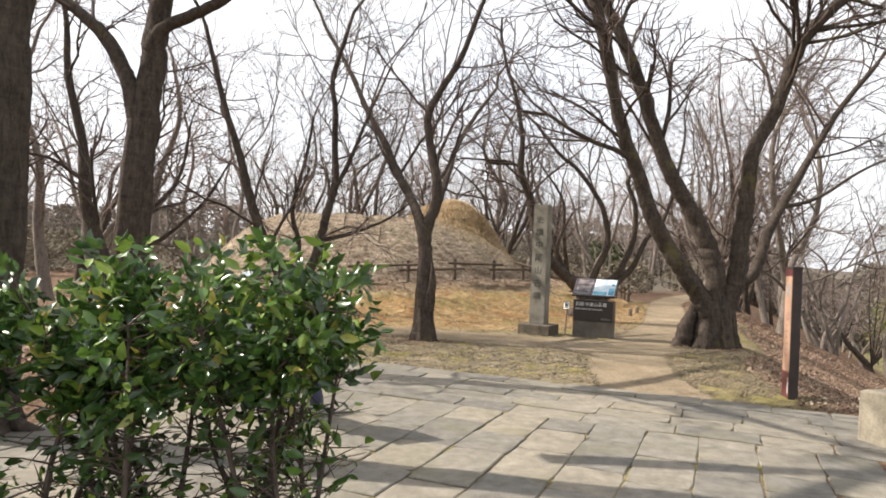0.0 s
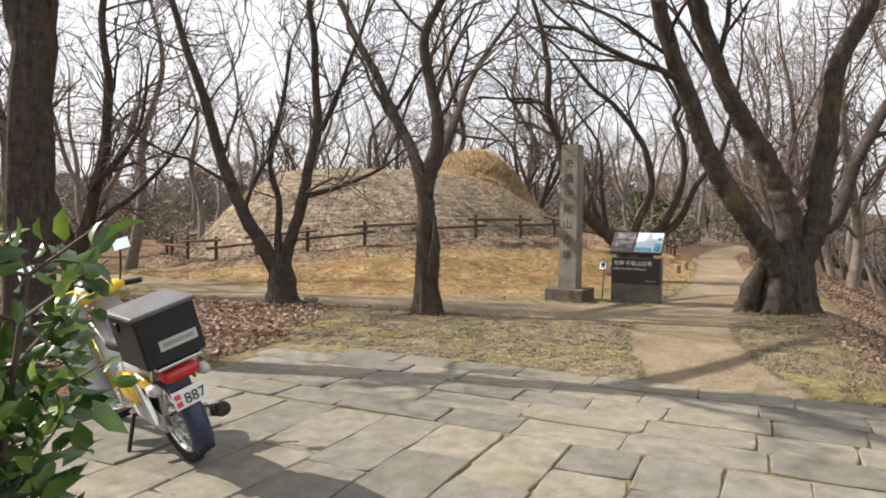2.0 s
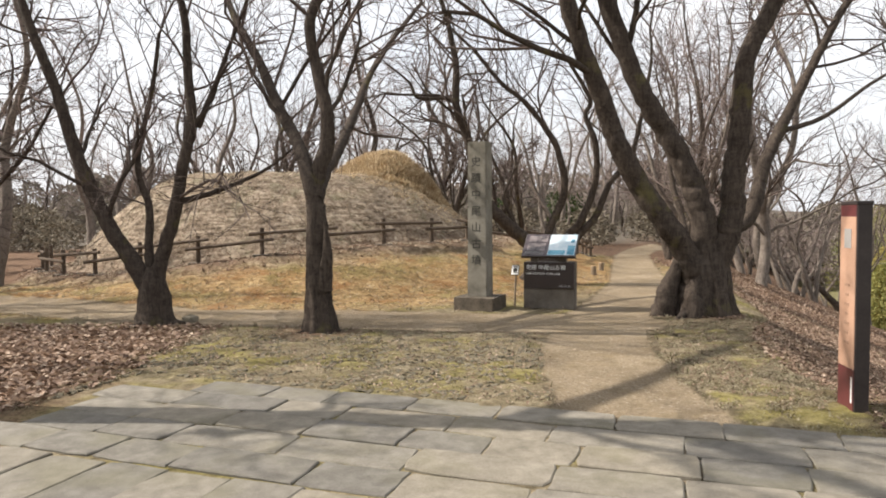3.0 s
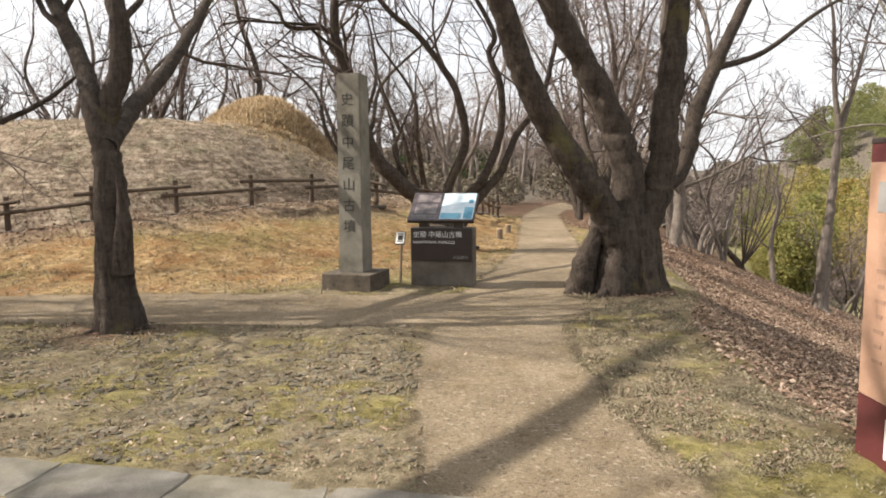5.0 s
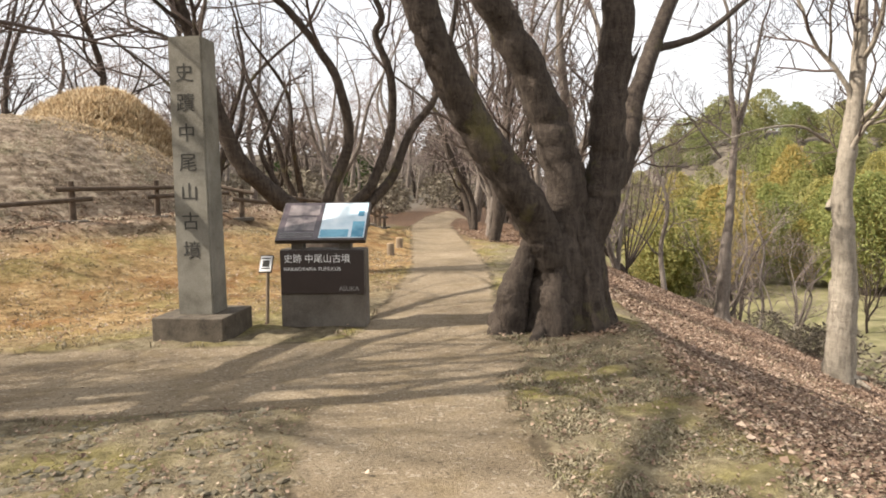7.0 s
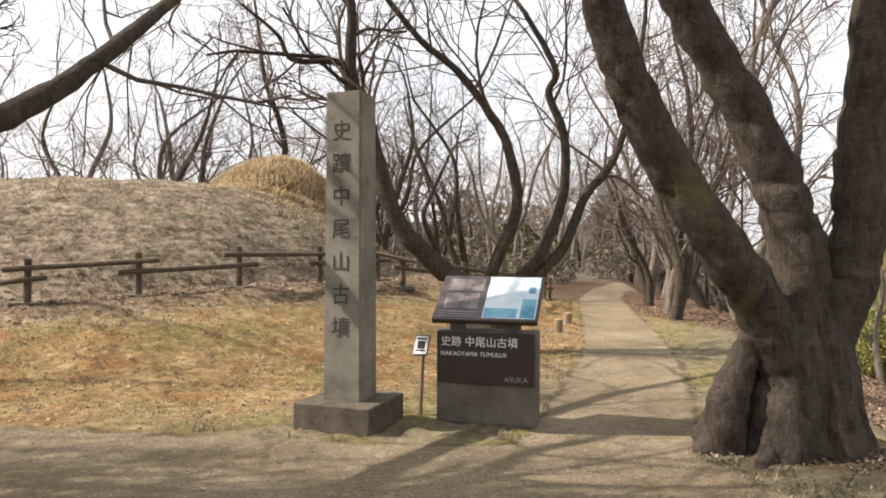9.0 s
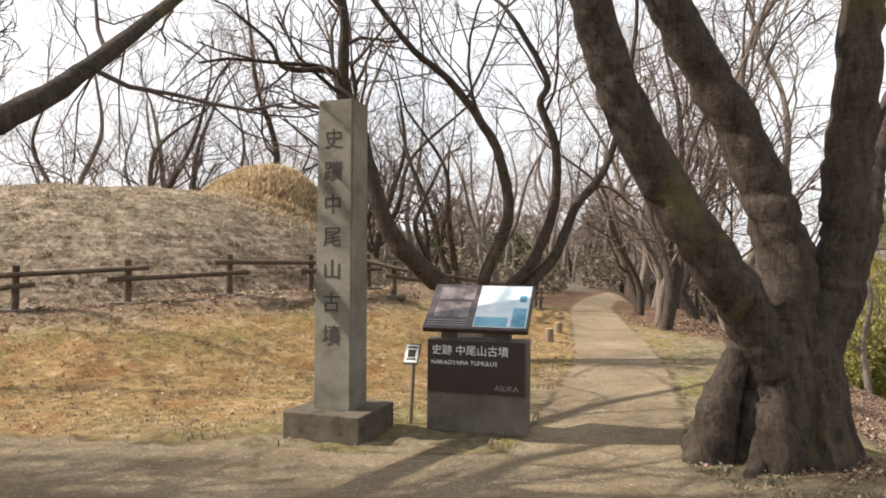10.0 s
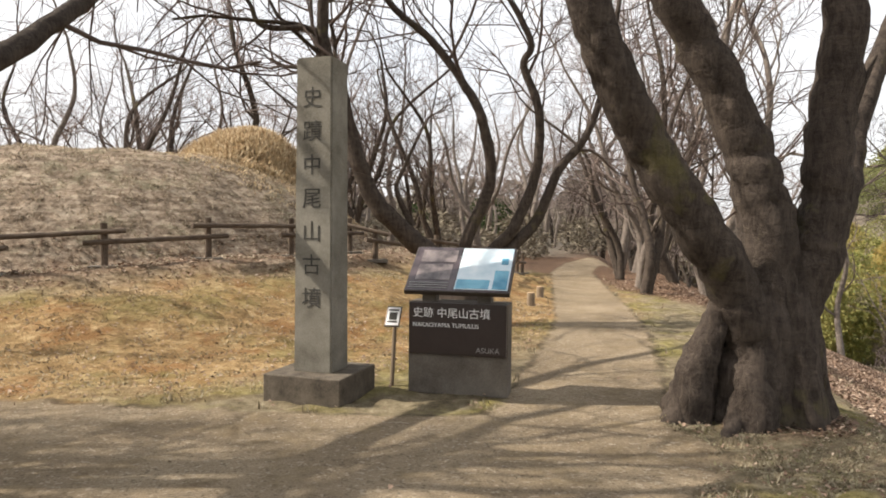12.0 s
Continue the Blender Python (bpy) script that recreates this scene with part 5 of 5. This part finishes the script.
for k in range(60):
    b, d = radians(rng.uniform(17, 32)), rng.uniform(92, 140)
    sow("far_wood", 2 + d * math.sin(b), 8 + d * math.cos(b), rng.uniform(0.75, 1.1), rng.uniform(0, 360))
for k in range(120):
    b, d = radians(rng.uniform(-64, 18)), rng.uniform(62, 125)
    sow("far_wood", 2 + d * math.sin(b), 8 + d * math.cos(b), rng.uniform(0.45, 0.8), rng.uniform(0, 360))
for k in range(16):
    b, d = radians(rng.uniform(36, 58)), rng.uniform(33, 52)
    plant(int(rng.integers(3, 6)), 2 + d * math.sin(b), 8 + d * math.cos(b), rng.uniform(0, 360), rng.uniform(0.5, 0.8), "bare grey tree on the valley side", group="trees of the wood")
for k in range(24):
    v, u = rng.uniform(8.5, 14), rng.uniform(20, 44)
    sow("scrub", 0.944 * v + 0.33 * u, -0.33 * v + 0.944 * u, rng.uniform(0.35, 0.8), rng.uniform(0, 360))
for k in range(60):
    b, d = radians(rng.uniform(-62, 20)), rng.uniform(27, 60)
    x, y = 2 + d * math.sin(b), 8 + d * math.cos(b)
    if np.hypot(x - MOUND[0], y - MOUND[1]) > 9 and line_gap(x, y, MAIN_PATH) > 2.2:
        sow("scrub", x, y, rng.uniform(0.7, 1.6), rng.uniform(0, 360))


# ---- loose cover on the ground ----
DEAD_LEAF = leaf_mat("dead_leaf", [(0.0, (0.09, 0.054, 0.036)), (0.4, (0.2, 0.128, 0.088)), (0.8, (0.33, 0.235, 0.17)), (1.0, (0.48, 0.38, 0.29))], 0.75, 0.3, 0.15)
STRAW = leaf_mat("dry_grass_blade", [(0.0, (0.125, 0.0975, 0.0624)), (0.5, (0.257, 0.215, 0.14)), (0.85, (0.367, 0.32, 0.226)), (1.0, (0.195, 0.195, 0.0858))], 0.8, 0.2, 0.2)
HAY = leaf_mat("golden_hay_blade", [(0.0, (0.27, 0.18, 0.1)), (0.5, (0.5, 0.385, 0.235)), (1.0, (0.72, 0.6, 0.42))], 0.8, 0.2, 0.45)


GREY_STRAW = leaf_mat("grey_dry_grass_blade", [(0.0, (0.15, 0.115, 0.075)), (0.35, (0.34, 0.28, 0.2)), (0.85, (0.54, 0.47, 0.36)), (1.0, (0.22, 0.22, 0.13))], 0.8, 0.2, 0.25)


def scatter_leaves(name, x, y, rng, lo, hi, label):
    n = len(x)
    p = np.stack([x, y, height(x, y) + rng.uniform(0.004, 0.03, n)], 1)
    a = rng.uniform(0, 2 * np.pi, n)
    w = np.stack([np.cos(a), np.sin(a), rng.normal(0, 0.3, n)], 1)
    L = rng.uniform(lo, hi, n)[:, None]
    side = np.stack([-np.sin(a), np.cos(a), rng.normal(0, 0.35, n)], 1)
    curl = np.stack([np.zeros(n), np.zeros(n), rng.uniform(0.03, 0.3, n)], 1)
    v = np.stack([p - w * L * 0.5, p + side * L * 0.3 + curl * L, p + w * L * 0.5, p - side * L * 0.3 + curl * L * 0.6], 1).reshape(-1, 3)
    i = 4 * np.arange(n)
    f = np.concatenate([np.stack([i, i + 1, i + 2], 1), np.stack([i, i + 2, i + 3], 1)])
    return tagged(new(name, quads(name, v, f, DEAD_LEAF, False)), label, "leaves", kind="stuff")


def scatter_blades(name, x, y, rng, lo, hi, material, label, lean=0.7, rise=0.85):
    n = len(x)
    p = np.stack([x, y, height(x, y) - 0.01], 1)
    a = rng.uniform(0, 2 * np.pi, n)
    L = rng.uniform(lo, hi, n)[:, None]
    tilt = rng.uniform(0.2, 1.0, n)[:, None] * lean
    out = np.stack([np.cos(a), np.sin(a), np.zeros(n)], 1)
    side = np.stack([-np.sin(a), np.cos(a), np.zeros(n)], 1) * (0.0035 + 0.03 * L)
    up = np.array((0, 0, 1.0))
    mid = p + out * L * 0.45 * tilt + up * L * 0.6 * rise
    tip = p + out * L * tilt + up * L * np.sqrt(np.clip(1 - tilt ** 2 * 0.8, 0.1, 1)) * rise
    v = np.stack([p - side, p + side, mid + side * 0.7, mid - side * 0.7, tip], 1).reshape(-1, 3)
    i = 5 * np.arange(n)
    f = np.concatenate([np.stack([i, i + 1, i + 2], 1), np.stack([i, i + 2, i + 3], 1), np.stack([i + 3, i + 2, i + 4], 1)])
    return tagged(new(name, quads(name, v, f, material, False)), label, "grass", kind="stuff")


def clumped(rng, n, x0, x1, y0, y1, keep, clump=0.0, per=1):
    m = n // per
    x, y = rng.uniform(x0, x1, m * 3), rng.uniform(y0, y1, m * 3)
    ok = keep(x, y)
    x, y = x[ok][:m], y[ok][:m]
    if per > 1:
        x, y = np.repeat(x, per), np.repeat(y, per)
        x, y = x + rng.normal(0, clump, len(x)), y + rng.normal(0, clump, len(y))
    return x, y


def off_paved(x, y):
    return (along(x, y) > 8.72) | (across(x, y) > 2.15) | (across(x, y) < -5.0)


rng = np.random.default_rng(202)
litter_here = lambda x, y: (masks(x, y)["litter"] > -0.15) & (masks(x, y)["path"] < -0.05) & off_paved(x, y)
x, y = clumped(rng, 52000, 3.5, 19, 6, 27, litter_here)
scatter_leaves("fallen_leaves", x, y, rng, 0.03, 0.07, "reddish brown fallen leaves on the slope")
x, y = clumped(rng, 30000, 3.6, 9.5, 8.5, 17, litter_here)
scatter_leaves("fallen_leaves", x, y, rng, 0.02, 0.05, "reddish brown fallen leaves on the slope")
x, y = clumped(rng, 16000, -12, -1.8, 8, 14, litter_here)
scatter_leaves("fallen_leaves", x, y, rng, 0.05, 0.1, "brown fallen leaves under the trees")
thin = lambda x, y: (off_paved(x, y)) & ((masks(x, y)["path"] < -0.05) | (np.sin(x * 37.0) * np.sin(y * 41.0) > 0.8)) & (np.hypot(x - MOUND[0], y - MOUND[1]) > 3)
x, y = clumped(rng, 4200, -9, 9, 8.6, 22, thin)
scatter_leaves("stray_leaves", x, y, rng, 0.02, 0.05, "stray dry leaves on the lawn and bank")
fence_leaf = lambda x, y: np.abs(np.hypot(x - MOUND[0], y - MOUND[1]) - 6.8) < 0.9
x, y = clumped(rng, 9000, -11, 4, 16.5, 30, fence_leaf)
scatter_leaves("drifted_leaves", x, y, rng, 0.03, 0.08, "brown leaves drifted along the fence")

lawn_here = lambda x, y: (masks(x, y)["path"] < 0.02) & off_paved(x, y) & (masks(x, y)["litter"] < 0.3) & (along(x, y) < 17)
x, y = clumped(rng, 9000, -3.5, 6.4, 8.4, 13.6, lawn_here)
scatter_leaves("leaf_crumbs", x, y, rng, 0.012, 0.035, "crumbled brown leaves in the lawn")
x, y = clumped(rng, 60000, 3.0, 6.4, 8.4, 13.6, lawn_here, 0.05, 6)
scatter_blades("lawn_grass", x, y, rng, 0.02, 0.075, STRAW, "tangled dry grass beside the path", 1.0, 0.35)
x, y = clumped(rng, 45000, -3.5, 6.2, 7.5, 13.6, lawn_here, 0.035, 5)
scatter_blades("lawn_grass", x, y, rng, 0.015, 0.05, STRAW, "short dry straw-coloured lawn grass", 1.0, 0.5)
x, y = clumped(rng, 24000, 4.0, 11, 8, 18, litter_here, 0.05, 5)
scatter_blades("slope_grass", x, y, rng, 0.03, 0.11, STRAW, "dry grass blades among the fallen leaves", 1.0, 0.4)
bank_here = lambda x, y: (masks(x, y)["bank"] > -0.3) & (masks(x, y)["path"] < -0.1)
x, y = clumped(rng, 26000, -9, 6, 13.8, 21, bank_here, 0.06, 5)
scatter_blades("bank_grass", x, y, rng, 0.03, 0.09, STRAW, "straw-coloured dry grass on the bank", 1.0, 0.4)
x, y = clumped(rng, 5000, -9, 6, 13.8, 21, bank_here)
scatter_leaves("leaf_crumbs", x, y, rng, 0.018, 0.05, "pale brown leaf crumbs on the bank")
x, y = clumped(rng, 8000, -9, 6, 13.8, 21, bank_here, 0.05, 5)
scatter_blades("bank_grass", x, y, rng, 0.02, 0.07, HAY, "orange dry grass on the bank", 1.0, 0.4)
mound_here = lambda x, y: (np.hypot(x - MOUND[0], y - MOUND[1]) < 7.2) & (y < 29) & (np.hypot(x + 0.5, y - 25.8) > 1.5) & (np.mod(height(x, y) + 0.05 * np.sin(1.3 * x) + 0.03 * np.sin(3.7 * x + 2 * y), 0.21) < 0.165)
x, y = clumped(rng, 66000, -11, 3.5, 18.3, 28, mound_here, 0.05, 4)
scatter_blades("mound_grass", x, y, rng, 0.06, 0.17, GREY_STRAW, "flattened grey-brown dry grass on the mound", 1.0, 0.35)
knob_here = lambda x, y: (np.hypot(x + 0.4, y - 25.6) < 1.85)
x, y = clumped(rng, 24000, -2.4, 1.6, 23.6, 27.6, knob_here, 0.06, 9)
scatter_blades("hay_grass", x, y, rng, 0.1, 0.34, HAY, "golden dry grass on top of the mound", 0.9, 0.6)
skirt_here = lambda x, y: np.hypot(x + 0.3, y - 25.2) < 2.9
x, y = clumped(rng, 9000, -3.4, 2.8, 22.2, 28.2, skirt_here, 0.08, 5)
scatter_blades("hay_grass", x, y, rng, 0.08, 0.2, HAY, "thin golden grass round the top of the mound", 1.0, 0.4)
tuft_here = lambda x, y: (np.abs(masks(x, y)["path"] + 0.1) < 0.12) & off_paved(x, y)
x, y = clumped(rng, 9000, -8, 10, 9, 30, tuft_here, 0.03, 8)
scatter_blades("edge_grass", x, y, rng, 0.03, 0.1, STRAW, "ragged grass along the path edge", 0.7)


# half-buried flat stones in the lawn beside the path
def stone_mesh(seed):
    rnd = random.Random(seed)
    bm = bmesh.new()
    bmesh.ops.create_icosphere(bm, subdivisions=1, radius=1.0)
    for v in bm.verts:
        v.co = Vector((v.co.x * 1.0, v.co.y * 0.7, v.co.z * 0.32)) * rnd.uniform(0.8, 1.15)
    me = bpy.data.meshes.new("stone")
    bm.to_mesh(me)
    bm.free()
    me.materials.append(COBBLE)
    return me


STONES = [stone_mesh(k) for k in range(5)]
cobbles = tagged(new("half_buried_stones"), "half-buried flat mossy cobbles in the worn lawn beside the path", "stones", kind="structure")
rng = np.random.default_rng(303)
count = 0
while count < 290:
    x, y = rng.uniform(-0.6, 2.25), rng.uniform(8.85, 11.9)
    if not off_paved(x, y) or masks(x, y)["path"] > -0.03:
        continue
    s = rng.uniform(0.03, 0.075)
    hang("stone", STONES[count % 5], cobbles, "", pose(x, y, z_at(x, y) - 0.17 * s, rng.uniform(-12, 12), rng.uniform(-12, 12), rng.uniform(0, 360)) @ Matrix.Diagonal((s, s, s, 1)))
    count += 1
grit_v, grit_f = [], []
for k in range(2600):
    x, y = rng.uniform(-2.2, 2.3), rng.uniform(8.8, 12.1)
    if not off_paved(x, y) or masks(x, y)["path"] > 0.02:
        continue
    s, me = rng.uniform(0.018, 0.05), STONES[k % 5]
    m = pose(x, y, z_at(x, y) - 0.1 * s, rng.uniform(-20, 20), rng.uniform(-20, 20), rng.uniform(0, 360)) @ Matrix.Diagonal((s, s, s, 1))
    n = len(grit_v)
    grit_v.extend(tuple(m @ q.co) for q in me.vertices)
    grit_f.extend([n + i for i in p.vertices] for p in me.polygons)
tagged(hang("small_stones", mesh_from("small_stones", grit_v, grit_f, COBBLE), cobbles), kind="stuff")
w = thing("white_stone", pose(-2.62, 13.35, z_at(-2.62, 13.35) + 0.03), "pale round stone beside the cherry trunk", "stone")
pebble = STONES[1].copy()
pebble.materials[0] = ROCK
hang("stone", pebble, w, "", Matrix.Diagonal((0.14, 0.14, 0.24, 1)))


# ---- flagstone paving ----
def slab_mesh(length, width, seed):
    """A flagstone with a chamfered, slightly uneven edge."""
    rnd = random.Random(seed)
    a, b = length / 2, width / 2
    n = 4
    corners = [(-a, -b), (a, -b), (a, b), (-a, b)]
    j = []
    for (x0, y0), (x1, y1) in zip(corners, corners[1:] + corners[:1]):
        for i in range(n):
            q = i / n
            chip = 0.02 * rnd.random() if i == 0 else 0.0
            j.append(((x0 + (x1 - x0) * q) * (1 - chip / a) + rnd.uniform(-0.009, 0.008), (y0 + (y1 - y0) * q) * (1 - chip / b) + rnd.uniform(-0.009, 0.008)))
    low = [(x, y, -0.05) for x, y in j]
    mid = [(x, y, -0.007) for x, y in j]
    top = [(x * (1 - 0.009 / a), y * (1 - 0.009 / b), rnd.uniform(-0.001, 0.001)) for x, y in j]
    k = len(j)
    faces = [tuple(range(2 * k, 3 * k))]
    for r in (0, k):
        faces += [(r + i, r + (i + 1) % k, r + k + (i + 1) % k, r + k + i) for i in range(k)]
    return mesh_from("flagstone", low + mid + top, faces, SLAB)


LENGTHS = (0.46, 0.6, 0.74, 0.9)
WIDTHS = (0.4, 0.47)
FLAGS = {(n, w): [slab_mesh(n - 0.011, w - 0.011, 7 * k + int(n * 100) + int(w * 1000)) for k in range(4)] for n in LENGTHS for w in WIDTHS}
paving = tagged(new("pavement"), "weathered beige-grey flagstone paving with open joints", "pavement", kind="structure")
rng = np.random.default_rng(404)
extra_v, extra_f, base_n = [], [], 0
LONG = math.degrees(math.atan2(0.944, 0.33))


def lay(u, v, n, w, turned):
    global base_n
    if u > 8.2 and v < -4.1:
        return
    x, y = 0.944 * v + 0.33 * u, -0.33 * v + 0.944 * u
    m = pose(x, y, 0.003 + rng.uniform(-0.008, 0.005), rng.normal(0, 0.4), rng.normal(0, 0.4), LONG + (90 if turned else 0) + rng.normal(0, 0.6))
    m = m @ Matrix.Diagonal((1 + rng.uniform(-0.008, 0.018), 1 + rng.uniform(-0.015, 0.03), 1, 1))
    me = FLAGS[n, w][int(rng.integers(4))]
    if u > 2.6 and v > -4.6:
        hang("flagstone", me, paving, "", m)
        return
    for p in me.polygons:
        extra_f.append([base_n + i for i in p.vertices])
    extra_v.extend(tuple(m @ q.co) for q in me.vertices)
    base_n += len(me.vertices)


# five courses along the lawn, then columns towards the road
for row in range(5):
    v = -4.9 + rng.uniform(0, 0.3)
    while v < 1.75:
        n = LENGTHS[int(rng.integers(1, 4))]
        lay(8.48 - 0.4 * row, v + n / 2, n, 0.4, True)
        v += n
for col in range(14):
    v = -4.74 + 0.47 * (col + 0.5)
    u = 6.66 - (0.0 if col % 2 else 0.02)
    while u > -3.0:
        n = LENGTHS[int(rng.integers(4))]
        lay(u - n / 2, v, n, 0.47, False)
        u -= n
tagged(hang("more_flagstones", mesh_from("more_flagstones", extra_v, extra_f, SLAB), paving), kind="stuff")
